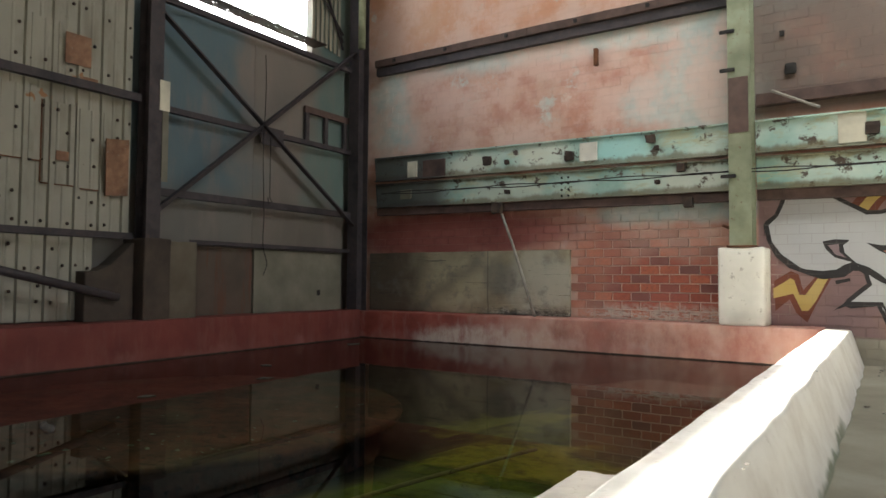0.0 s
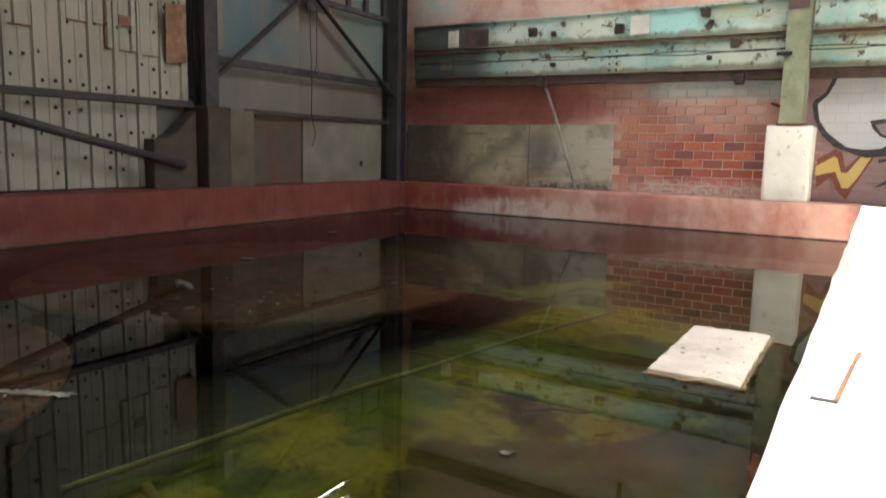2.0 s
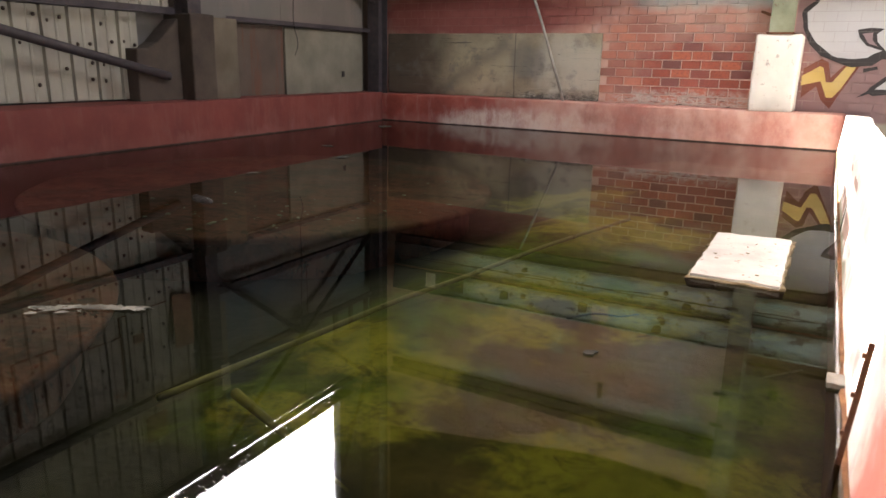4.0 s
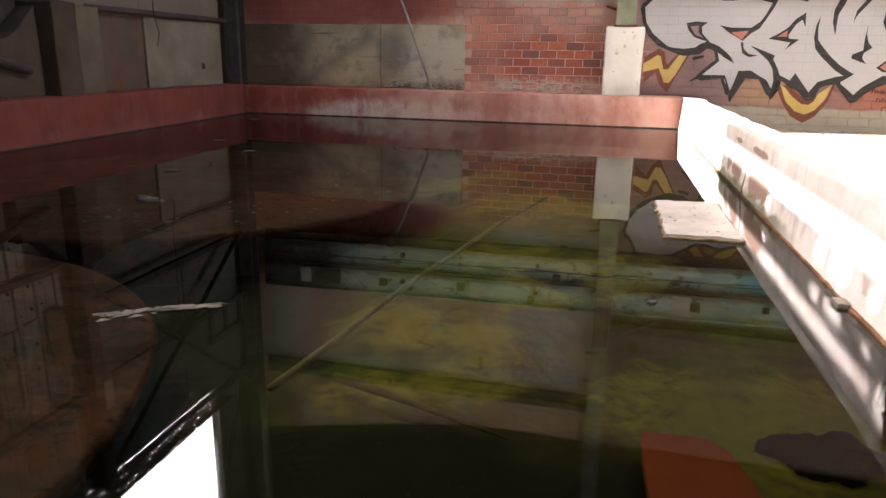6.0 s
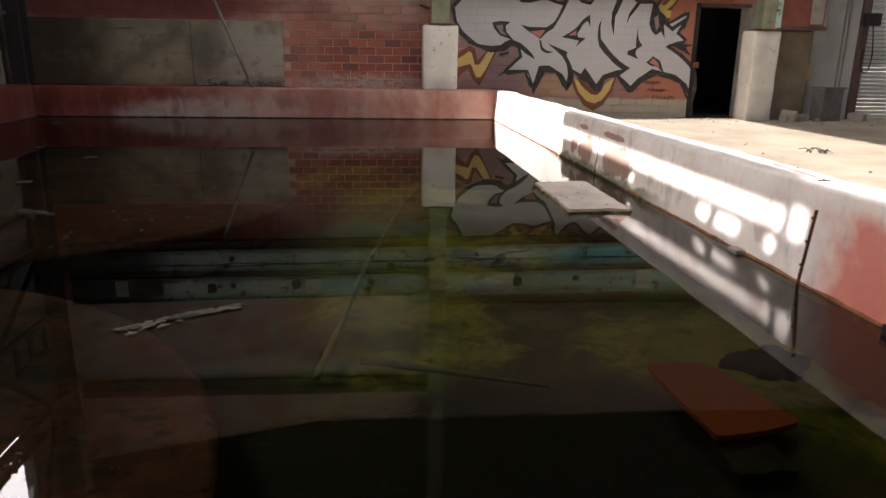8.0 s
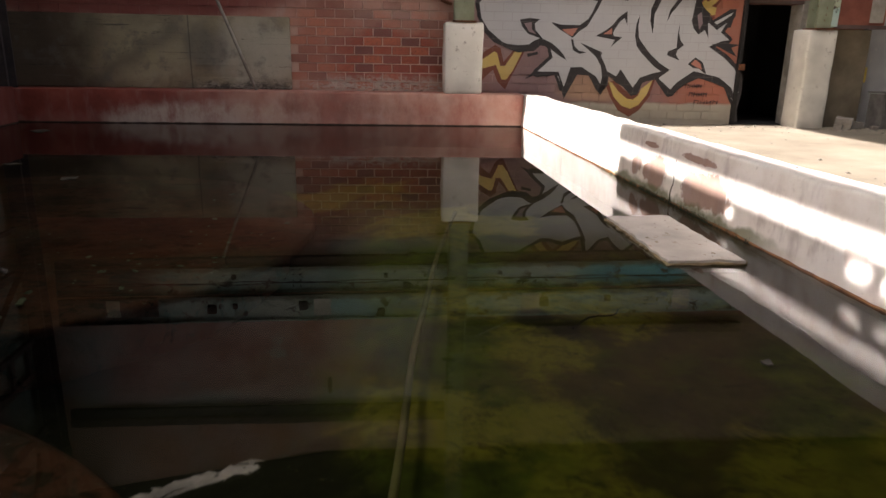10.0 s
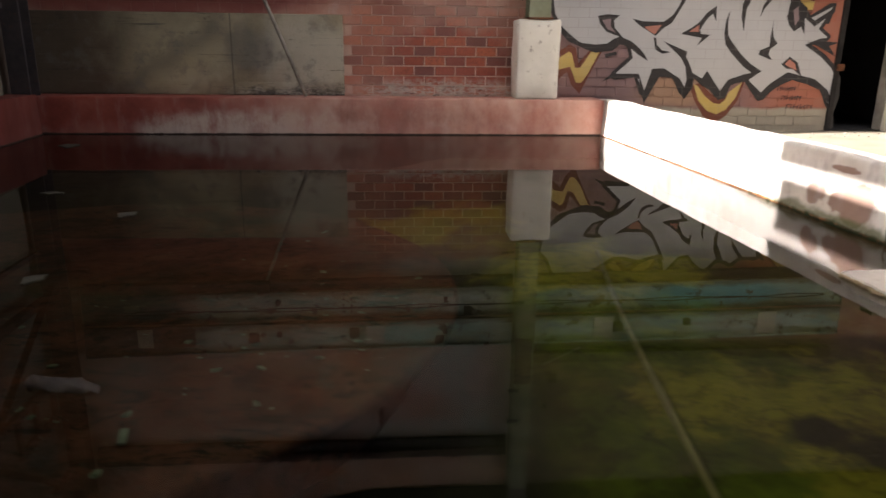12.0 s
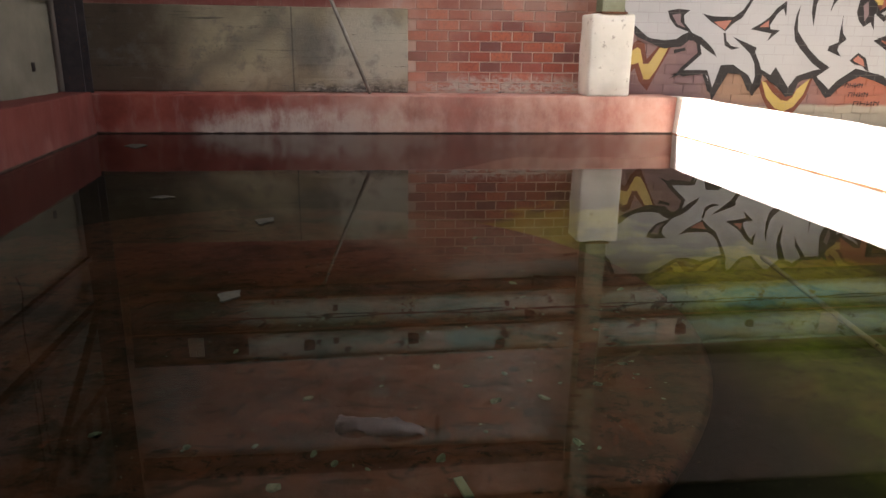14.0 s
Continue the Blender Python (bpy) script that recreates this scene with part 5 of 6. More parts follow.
for i in range(3):
    part("board", bm_box(-0.20 + 0.135 * i, -0.075 + 0.135 * i, -0.16, -0.14, 0, 0.58), M_OLD_WOOD, crate)
part("side", bm_box(-0.215, -0.195, -0.14, 0.14, 0, 0.57), M_OLD_WOOD, crate)
part("side", bm_box(0.185, 0.205, -0.14, 0.14, 0, 0.57), M_OLD_WOOD, crate)
part("lid", bm_box(-0.24, 0.23, -0.18, 0.16, 0.58, 0.605), M_OLD_WOOD, crate)


def rubble(x, y, z, sx, sy, sz, label, m=None, mat=None, rot=0):
    bm = bmesh.new()
    box(bm, -sx / 2, sx / 2, -sy / 2, sy / 2, 0, sz)
    bmesh.ops.subdivide_edges(bm, edges=bm.edges[:], cuts=2, use_grid_fill=True)
    rough_up(bm, 0.18 * min(sx, sy, sz), 9.0 / max(sx, sy), x * 3 + y)
    mm = pose(x, y, z, 0, 0, rot)
    return thing("rubble", bm, mat or M_STONE, label, "rubble", "loose rubble", m=(m @ mm) if m else mm)


for x, y, s in ((4.62, YW - 0.62, 0.24), (4.92, YW - 0.5, 0.15), (4.48, YW - 0.7, 0.12), (6.0, YW - 0.5, 0.2), (5.12, YW - 0.66, 0.09)):
    rubble(x, y, FLOOR - 0.02, s * 1.3, s, s * 0.8, "grey stone block lying at the foot of the wall", WB, rot=x * 50)
# debris near the wall and on the floor
grit = bmesh.new()
for i in range(300):
    x = random.uniform(-0.2, 7.0)
    y = 10.55 - abs(random.gauss(0, 0.55)) if i < 220 else random.uniform(2.0, 10.0)
    s = random.choice((0.005, 0.007, 0.009, 0.012, 0.02))
    box(grit, -s, s, -s * 0.7, s * 0.7, 0, s * 0.7, m=pose(x, y, FLOOR - 0.006, random.uniform(-15, 15), random.uniform(-15, 15), random.uniform(0, 180)))
thing("floor_grit", grit, M_STONE, "scattered grit and crumbs of brick on the floor", "debris", kind="stuff")
tw = bmesh.new()
for i in range(9):
    a = random.uniform(0, 6.28)
    p = Vector((2.34 + random.uniform(-0.12, 0.12), 5.73 + random.uniform(-0.08, 0.08), FLOOR + 0.005))
    q = p + Vector((math.cos(a) * 0.14, math.sin(a) * 0.14, random.uniform(0.0, 0.05)))
    tube(tw, [p, (p + q) / 2 + Vector((0, 0, 0.03)), q], 0.008, 5, 0.004)
thing("twig_heap", tw, M_BLACK, "small tangle of dark twigs on the pale floor", "twigs")

# ---------------------------------------------------------------- in the basin
def disc(name, cx, cy, r, z, label):
    bm = bmesh.new()
    rings = []
    for j, (rr, zz) in enumerate([(0.0001, z), (r * 0.35, z), (r * 0.7, z), (r - 0.03, z), (r, z - 0.02), (r - 0.01, z - 0.06), (r - 0.22, z - 0.08), (r - 0.22, z - 0.55)]):
        ring = []
        for k in range(96):
            a = 2 * math.pi * k / 96
            p = Vector((cx + rr * math.cos(a), cy + rr * math.sin(a), zz))
            if j < 4:
                p.z += 0.012 * noise.noise(p * 2.2)
            ring.append(bm.verts.new(p))
        rings.append(ring)
    for a, b in zip(rings, rings[1:]):
        for k in range(96):
            bm.faces.new((a[k], b[k], b[(k + 1) % 96], a[(k + 1) % 96]))
    return thing(name, bm, M_DISC, label, "round base", "round bases in the basin", smooth=True)


disc("round_base", -5.84, 4.25, 2.24, 0.26, "sunken round red-brown base strewn with pale litter")
disc("round_base", -5.62, -0.50, 2.24, 0.26, "sunken round red-brown base near the far rim of the water")
for i in range(64):
    a, r = random.gauss(-0.55, 0.6), 2.0 * math.sqrt(random.uniform(0.02, 0.98))
    s = random.choice((0.006, 0.008, 0.010, 0.013, 0.019))
    bm = bmesh.new()
    bmesh.ops.create_icosphere(bm, subdivisions=2, radius=s * 1.25)
    for v in bm.verts:
        v.co = Vector((v.co.x, v.co.y * random.uniform(0.45, 0.75), v.co.z * 0.25)) + noise.noise_vector(v.co * 60 + Vector((i, 0, 0))) * s * 0.5
    thing("litter_scrap", bm, M_LITTER, "small pale scrap lying on the sunken base", "litter", "litter on the sunken base",
          m=pose(-5.84 + 1.05 * r * math.cos(a), 4.25 + 1.05 * r * math.sin(a), 0.262, random.uniform(-15, 15), random.uniform(-15, 15), random.uniform(0, 180)))
bm = bmesh.new()
prof = [(-0.150, 0.006), (-0.148, 0.030), (-0.140, 0.036)]
prof += [(-0.130 + 0.009 * k, 0.036 - 0.004 * (k % 2)) for k in range(19)]
prof += [(0.055, 0.033), (0.085, 0.024), (0.105, 0.014), (0.112, 0.0135), (0.113, 0.016), (0.118, 0.016), (0.119, 0.0135), (0.135, 0.0135), (0.136, 0.002)]
rings = [[bm.verts.new((px, pr * math.cos(a), pr * 0.62 * math.sin(a))) for a in [2 * math.pi * k / 20 for k in range(20)]] for px, pr in prof]
for r0, r1 in zip(rings, rings[1:]):
    for k in range(20):
        bm.faces.new((r0[k], r0[(k + 1) % 20], r1[(k + 1) % 20], r1[k]))
for v in bm.verts:
    v.co += noise.noise_vector(v.co * 17.0) * 0.020 + noise.noise_vector(v.co * 60.0) * 0.007
M_BOTTLE = plain("scuffed_clear_plastic", (0.05, 0.038, 0.034), (0.17, 0.14, 0.125), 40, 0.3, 0, 0.4)
M_BOTTLE.node_tree.nodes["Principled BSDF"].inputs["Alpha"].default_value = 0.45
thing("crushed_bottle", bm, M_BOTTLE, "crushed clear plastic bottle floating on the dark water", "bottle", m=pose(-5.19, 2.77, ZW + 0.006, 0, 0, -16), smooth=True)
thing("litter_strip", bm_box(-0.014, 0.014, -0.05, 0.05, 0, 0.008, m=pose(-4.96, 2.62, 0.268, 0, 0, 12)), M_LITTER, "pale green strip of litter on the sunken base", "litter", "litter on the sunken base")

pole = smooth_line([(-2.43, 5.20, 0.14), (-2.71, 3.85, 0.15), (-2.88, 2.8, 0.15), (-2.99, 2.1, 0.16), (-3.08, 1.3, 0.16), (-3.17, 0.62, 0.16)], 6)
thing("sunken_pole", bm_tube(pole, 0.016, 8), M_POLE, "long pale silted pole lying under the water", "pole", smooth=True)
thing("sunken_pole", bm_tube([(-2.98, 0.85, 0.13), (-2.6, 0.71, 0.125), (-2.18, 0.54, 0.12)], 0.024, 8, 0.005), M_SILT, "shorter silted stick crossing the long pole", "pole", smooth=True)
# orange plate standing on blocks
pl = bmesh.new()
out = [(-1.72, 0.60), (-1.66, 0.64), (-1.52, 0.65), (-1.44, 0.60), (-1.40, 0.48), (-1.345, 0.20), (-1.35, 0.10), (-1.66, 0.03), (-1.70, 0.12)]
loop = smooth_line([(x, y, 0.165) for x, y in out], 3, True)
top = [pl.verts.new(p) for p in loop]
botm = [pl.verts.new(p - Vector((0, 0, 0.022))) for p in loop]
pl.faces.new(top)
pl.faces.new(list(reversed(botm)))
for i in range(len(top)):
    pl.faces.new((top[i - 1], botm[i - 1], botm[i], top[i]))
thing("orange_plate", pl, M_ORANGE, "orange painted plate lying under the water", "plate")
for x, y, s in ((-1.58, -0.02, 0.22), (-1.52, 0.45, 0.2)):
    rubble(x, y, 0.02, s, s, 0.10, "silted block under the orange plate", None, M_SILTY)
for x, y, l, a in ((-2.1, 2.5, 0.42, 30),):
    pts = [(0, 0, 0), (l * 0.4, 0.04, 0.015), (l * 0.7, -0.02, 0.02), (l, 0.05, 0.01)]
    thing("sunken_twig", bm_tube(smooth_line(pts, 3), 0.008, 5, 0.003), M_BLACK, "dark twig lying on the algae", "twig", "sunken twigs", m=pose(x, y, 0.11, 0, 0, a))

# heap of rotten leaves on the algae
heap = bmesh.new()
hub = heap.verts.new((0, 0, 0.018))
loops = []
for k, (rr, zz) in enumerate(((0.45, 0.016), (0.8, 0.010), (1.0, 0.0), (1.02, -0.05))):
    ring = []
    for q in range(72):
        a = 2 * math.pi * q / 72
        r = (0.165 + 0.08 * noise.noise(Vector((1.6 * math.cos(a), 1.6 * math.sin(a), 7.0))) + 0.035 * noise.noise(Vector((4 * math.cos(a), 4 * math.sin(a), 3.0))) + 0.008 * noise.noise(Vector((11 * math.cos(a), 11 * math.sin(a), 5.0)))) * rr
        ring.append(heap.verts.new((r * math.cos(a) * 1.05, r * math.sin(a) * 0.95, zz + 0.012 * noise.noise(Vector((9 * math.cos(a) * rr, 9 * math.sin(a) * rr, 1.0))))))
    loops.append(ring)
for q in range(72):
    heap.faces.new((hub, loops[0][q], loops[0][(q + 1) % 72]))
for a, b in zip(loops, loops[1:]):
    for q in range(72):
        heap.faces.new((a[q], b[q], b[(q + 1) % 72], a[(q + 1) % 72]))
thing("sunken_leaf_heap", heap, M_MUD, "black heap of rotten leaves lying on the algae", "leaf heap", m=pose(-1.06, 0.79, 0.105, 0, 0, 20), smooth=True)

# floating board beside the rim
brd = base("floating_board", "white painted board with rotten edges floating on the water", "board", m=pose(-1.285, 3.25, ZW - 0.014, 0.4, -0.6, 0) @ Matrix.Diagonal((1, 0.92, 1, 1)))
bm = grid_slab(-0.222, 0.222, -0.580, 0.592, 0.026, 0.044, 0.05, 0.004)
for v in bm.verts:
    if abs(v.co.x) > 0.2 or abs(v.co.y) > 0.52:
        v.co += Vector((0.012, 0.016, 0.004)) * noise.noise(v.co * 14)
    if v.co.x > 0.15 and v.co.y < -0.45:
        v.co.y -= 0.05 * (v.co.x - 0.15) / 0.1
part("top_sheet", bm, M_BOARD, brd, smooth=False)
bm = grid_slab(-0.236, 0.236, -0.603, 0.607, -0.03, 0.028, 0.045, 0.006)
for v in bm.verts:
    if abs(v.co.x) > 0.2 or abs(v.co.y) > 0.55:
        v.co += Vector((0.022, 0.026, 0.006)) * noise.noise(v.co * 21)
part("rotten_edge", bm, M_BOARD_EDGE, brd, "brown rotten edge")
for i in range(11):
    fx, fy, fs = random.uniform(-0.2, 0.2), random.uniform(-0.55, 0.5), random.choice((0.002, 0.003, 0.005))
    part("fleck", bm_box(-fs, fs, -fs * 2, fs * 2, 0, 0.003, m=pose(fx, fy, 0.0435, 0, 0, random.uniform(0, 180))), M_BOARD_EDGE, brd)

# on and against the rim
bar = base("rusty_bar", "thin rusty flat bar leaning against the rim into the water", "steel bar")
part("flat", bm_box(-0.008, 0.008, -0.003, 0.003, 0, 0.58, bevel=0.001, m=pose(-0.825, 1.03, 0.20, 3, 4, 0)), M_RUST, bar)
for z in (0.5, 0.62, 0.74):
    part("bolt", bm_box(-0.006, 0.006, -0.006, 0.006, -0.006, 0.006, m=pose(-0.835 + 0.07 * (z - 0.2), 1.028 - 0.05 * (z - 0.2), z)), M_RUST, bar)
brk = base("rim_bracket", "dark iron bracket at the waterline of the rim", "bracket")
part("plate", bm_box(-0.845, -0.775, 0.28, 0.38, 0.41, 0.42, bevel=0.003), M_BLACK, brk)
part("web", bm_box(-0.84, -0.79, 0.30, 0.312, 0.42, 0.455), M_BLACK, brk)
part("web", bm_box(-0.847, -0.837, 0.285, 0.375, 0.37, 0.44), M_BLACK, brk)
rubble(-0.815, 1.62, ZW - 0.015, 0.06, 0.10, 0.035, "small pale stone stuck at the waterline", None, M_STONE)
lb = base("bent_rusty_strip", "bent rusty steel strip lying on the white rim", "steel strip")
part("long_leg", bm_box(-0.006, 0.006, 0, 0.58, 0, 0.008, m=pose(-0.635, 1.16, Z_RIM - 0.004, 0, 0, -4)), M_RUST, lb)
part("short_leg", bm_box(-0.06, 0.0, -0.012, 0.012, 0, 0.010, m=pose(-0.63, 1.16, Z_RIM - 0.003)), M_BLACK, lb)
for i in range(16):
    y, x = random.uniform(-0.5, 6.0), random.uniform(-0.68, -0.40)
    s = random.uniform(0.003, 0.007)
    thing("grit", bm_box(-s, s, -s, s, 0, s, m=pose(x, y, Z_RIM - 0.004, 0, 0, 40 * i)), M_STONE, "crumb of grit on the white rim", "grit", "grit on the rim")

moss = bmesh.new()
for i in range(620):
    y = random.gauss(4.6, 0.75)
    if not 3.1 < y < 6.2:
        continue
    p = Vector((-0.792 - random.uniform(0, 0.025), y, ZW - 0.005))
    h = random.uniform(0.012, 0.05) * (1.0 + 0.9 * max(0.0, noise.noise(Vector((y * 3.0, 0, 0)))))
    tip = p + Vector((random.uniform(-0.02, 0.012), random.uniform(-0.02, 0.02), h))
    w = Vector((0, random.uniform(0.004, 0.010), 0))
    moss.faces.new([moss.verts.new(v) for v in (p - w, p + w, tip)])
thing("moss_tufts", moss, M_MOSS, "green moss and grass tufts along the foot of the white rim", "moss", kind="stuff")

# pale dead fronds floating
fr = bmesh.new()
for i in range(46):
    t = i / 46
    p = Vector((-3.92 + 0.42 * t + random.uniform(-0.02, 0.02), 0.60 + 0.27 * t + random.uniform(-0.05, 0.05) * (1.3 - t), ZW + 0.004))
    a = random.gauss(0.55, 0.5)
    l = random.uniform(0.02, 0.06)
    d = Vector((math.cos(a), math.sin(a), 0)) * l
    s = Vector((-d.y, d.x, 0)).normalized() * random.uniform(0.006, 0.018)
    q = [fr.verts.new(v) for v in (p - d, p - s + Vector((0, 0, .004)), p + d, p + s + Vector((0, 0, .006)))]
    fr.faces.new(q)
thing("floating_reeds", fr, M_FROND, "raft of pale dead reed leaves floating on the water", "reeds", kind="stuff")
for x, y, s in ((-7.70, 9.2, 0.16), (-6.7, 6.3, 0.08), (-5.85, 4.02, 0.075), (-5.85, 5.48, 0.09), (-1.66, 1.42, 0.03)):
    bm = bmesh.new()
    ring = [bm.verts.new((s * (1 + 0.3 * math.sin(3 * a + x)) * math.cos(a), 0.6 * s * (1 + 0.3 * math.cos(4 * a)) * math.sin(a), 0.004)) for a in [k * 0.5236 for k in range(12)]]
    bm.faces.new(ring)
    ext = bmesh.ops.extrude_face_region(bm, geom=bm.faces[:])
    for v in ext["geom"]:
        if isinstance(v, bmesh.types.BMVert):
            v.co.z -= 0.006
    bmesh.ops.recalc_face_normals(bm, faces=bm.faces[:])
    thing("floating_leaf", bm, M_LEAF, "pale dead leaf floating on the dark water", "leaf", "floating leaves", m=pose(x, y, ZW + 0.004, 0, 0, x * 80))

# ---------------------------------------------------------------- painted lettering on the brick wall
EDGE_LOW = [(-1.28, 1.89), (-1.04, 1.7), (-0.76, 1.6), (-0.61, 1.63), (-0.48, 1.74), (-0.32, 1.71), (-0.25, 1.65), (-0.2, 1.47), (-0.48, 1.21), (-0.13, 1.24), (0.01, 0.96), (0.11, 1.32), (0.3, 1.33), (0.49, 1.21), (0.64, 0.97), (0.67, 1.3), (0.91, 1.18), (0.96, 1.26), (1.2, 0.99), (1.32, 1.14), (1.56, 1.26)]
EDGE_RIGHT = [(1.65, 1.14), (1.84, 0.92), (1.93, 1.02), (2.16, 1.19), (2.37, 1.25), (2.61, 1.21), (2.8, 1.06), (2.93, 0.85), (3.01, 0.73), (3.04, 0.94), (3.02, 1.19), (2.9, 1.36), (2.71, 1.52), (2.43, 1.69), (2.64, 1.78), (2.77, 1.8), (2.61, 1.92), (2.78, 2.24), (2.44, 2.06), (2.25, 2.22), (2.18, 2.31)]
EDGE_TOP = [(2.09, 2.09), (2.13, 2.42), (1.86, 2.42), (1.7, 2.53), (1.63, 2.49), (1.46, 2.46), (1.27, 2.64), (1.11, 2.52), (0.99, 2.38), (0.81, 2.42), (0.61, 2.66), (0.54, 2.35), (0.38, 2.39), (0.16, 2.46), (-0.08, 2.4), (-0.25, 2.4), (-0.65, 2.65), (-1.01, 2.75), (-1.22, 2.69)]
EDGE_LEFT = [(-1.2, 2.72), (-1.24, 2.59), (-1.32, 2.42), (-1.44, 2.3), (-1.4, 2.07)]
YEL_C = [(2.24, 2.38), (2.37, 2.27), (2.48, 2.25)]
YEL_D = [(-0.33, 2.42), (-0.14, 2.66), (0.02, 2.73), (0.22, 2.59), (0.39, 2.41)]
YEL_E = [(2.24, 2.28), (2.43, 2.41), (2.56, 2.57), (2.75, 2.65)]
INK_A = [(-0.771, 2.056), (-0.618, 2.084), (-0.443, 2.069), (-0.526, 1.998), (-0.506, 1.896), (-0.373, 1.759), (-0.471, 1.787), (-0.628, 1.839), (-0.729, 1.948)]
INK_B = [(-1.485, 2.35), (-1.444, 2.171), (-1.324, 1.901), (-1.166, 1.746), (-0.971, 1.676), (-0.777, 1.656), (-0.603, 1.674), (-0.527, 1.73), (-0.412, 1.78), (-0.333, 1.733), (-0.427, 1.647), (-0.521, 1.571), (-0.696, 1.554), (-0.93, 1.595), (-1.184, 1.695), (-1.361, 1.864), (-1.469, 2.099)]
INK_C = [(-0.393, 1.769), (-0.234, 1.705), (-0.113, 1.614), (-0.03, 1.533), (0.034, 1.433), (-0.128, 1.524), (-0.262, 1.623)]
INK_D = [(-0.256, 2.028), (-0.091, 1.991), (0.22, 1.989), (0.351, 2.086), (0.422, 2.204), (0.466, 2.314), (0.543, 2.46), (0.593, 2.461), (0.515, 2.279), (0.417, 2.102), (0.346, 1.976), (0.225, 1.901), (0.114, 1.788), (0.013, 1.849), (-0.119, 1.921)]
INK_E = [(0.091, 1.766), (0.127, 1.766), (0.147, 1.666), (0.23, 1.589), (0.369, 1.565), (0.245, 1.537), (0.132, 1.595)]
INK_F = [(0.243, 1.716), (0.436, 1.644), (0.626, 1.569), (0.61, 1.505), (0.699, 1.355), (0.756, 1.204), (0.735, 1.032), (0.653, 0.881), (0.618, 0.992), (0.655, 1.165), (0.619, 1.354), (0.532, 1.489), (0.391, 1.606)]
INK_G = [(0.496, 1.824), (0.655, 1.915), (0.767, 1.998), (0.857, 2.121), (0.995, 2.222), (1.011, 2.002), (0.956, 2.115), (0.874, 2.044), (0.783, 1.887), (0.798, 1.828), (0.945, 1.816), (0.762, 1.657), (0.822, 1.769), (0.623, 1.803)]
INK_H = [(1.211, 2.167), (1.196, 1.998), (1.222, 1.813), (1.293, 1.721), (1.445, 1.554), (1.613, 1.413), (1.807, 1.301), (1.656, 1.276), (1.521, 1.358), (1.297, 1.563), (1.197, 1.678), (1.156, 1.849), (1.166, 2.034)]
INK_I = [(1.575, 2.48), (1.52, 2.333), (1.453, 2.186), (1.451, 1.876), (1.391, 2.075), (1.389, 2.258), (1.469, 2.478)]
INK_J = [(1.92, 2.443), (1.814, 2.302), (1.725, 2.191), (1.676, 2.072), (1.705, 2.245), (1.792, 2.375), (1.851, 2.467)]
INK_K = [(1.892, 2.053), (1.898, 1.898), (1.932, 1.786), (2.0, 1.705), (1.895, 1.621), (1.882, 1.549), (1.95, 1.459), (1.726, 1.543), (1.741, 1.603), (1.88, 1.662), (1.877, 1.823)]
INK_L = [(2.217, 2.474), (2.118, 2.271), (2.088, 2.086), (2.139, 1.968), (2.228, 1.881), (2.329, 1.949), (2.401, 1.831), (2.37, 2.054), (2.394, 2.21), (2.273, 2.303), (2.226, 2.383), (2.302, 2.494)]
INK_M = [(2.251, 2.207), (2.527, 2.042), (2.77, 2.201), (2.833, 2.284), (2.761, 1.997), (2.681, 1.996), (2.711, 2.089), (2.536, 1.956), (2.308, 2.12)]
INK_N = [(2.471, 1.731), (2.781, 1.743), (2.964, 1.73), (2.816, 1.679), (2.934, 1.529), (2.763, 1.61), (2.626, 1.676)]
INK_O = [(2.1, 1.404), (2.219, 1.516), (2.356, 1.438), (2.44, 1.244), (2.385, 1.27), (2.306, 1.33), (2.195, 1.344)]
INK_P = [(-0.65, 1.123), (-0.468, 1.197), (-0.133, 1.205), (-0.076, 1.164), (0.025, 0.806), (0.231, 1.205), (0.422, 1.193), (0.641, 0.881), (0.759, 1.044), (0.768, 1.204), (0.72, 1.204), (0.652, 1.027), (0.55, 1.183), (0.304, 1.32), (0.13, 1.318), (0.015, 1.005), (-0.087, 1.247), (-0.497, 1.246)]
INK_S = [(-0.2, 1.479), (-0.233, 1.501), (-0.535, 1.219), (-0.473, 1.227)]
INK_Q = [(0.732, 1.212), (0.864, 1.137), (0.961, 1.302), (1.071, 1.162), (1.194, 1.01), (1.303, 1.173), (1.538, 1.252), (1.815, 1.309), (1.595, 1.149), (1.356, 1.104), (1.284, 0.895), (1.172, 0.871), (1.025, 1.024), (0.9, 1.084)]
INK_R = [(1.592, 1.184), (1.712, 1.093), (1.843, 0.986), (1.954, 1.111), (2.22, 1.291), (2.394, 1.255), (2.678, 1.189), (2.9, 1.029), (3.028, 0.804), (3.088, 0.449), (3.03, 0.448), (2.974, 0.803), (2.798, 1.02), (2.564, 1.11), (2.313, 1.177), (2.087, 1.074), (1.95, 1.019), (1.853, 0.878), (1.688, 1.0)]
GAP_A = [(-0.703, 2.003), (-0.573, 2.02), (-0.569, 1.914), (-0.488, 1.83), (-0.614, 1.873)]
GAP_B = [(-0.068, 1.918), (0.191, 1.944), (0.105, 1.81), (0.013, 1.857)]
GAP_C = [(0.62, 1.855), (0.759, 1.953), (0.765, 1.858)]
GAP_D = [(2.174, 2.18), (2.24, 2.236), (2.282, 2.053), (2.228, 1.959)]
GAP_E = [(2.152, 1.408), (2.223, 1.478), (2.318, 1.414), (2.356, 1.316), (2.233, 1.367)]
BRN_A = [(-1.381, 1.514), (-1.164, 1.654), (-1.07, 1.611), (-1.014, 1.389), (-0.834, 1.604), (-0.665, 1.569), (-0.871, 1.166), (-0.97, 0.948), (-1.103, 1.076), (-1.182, 1.263), (-1.366, 1.096)]
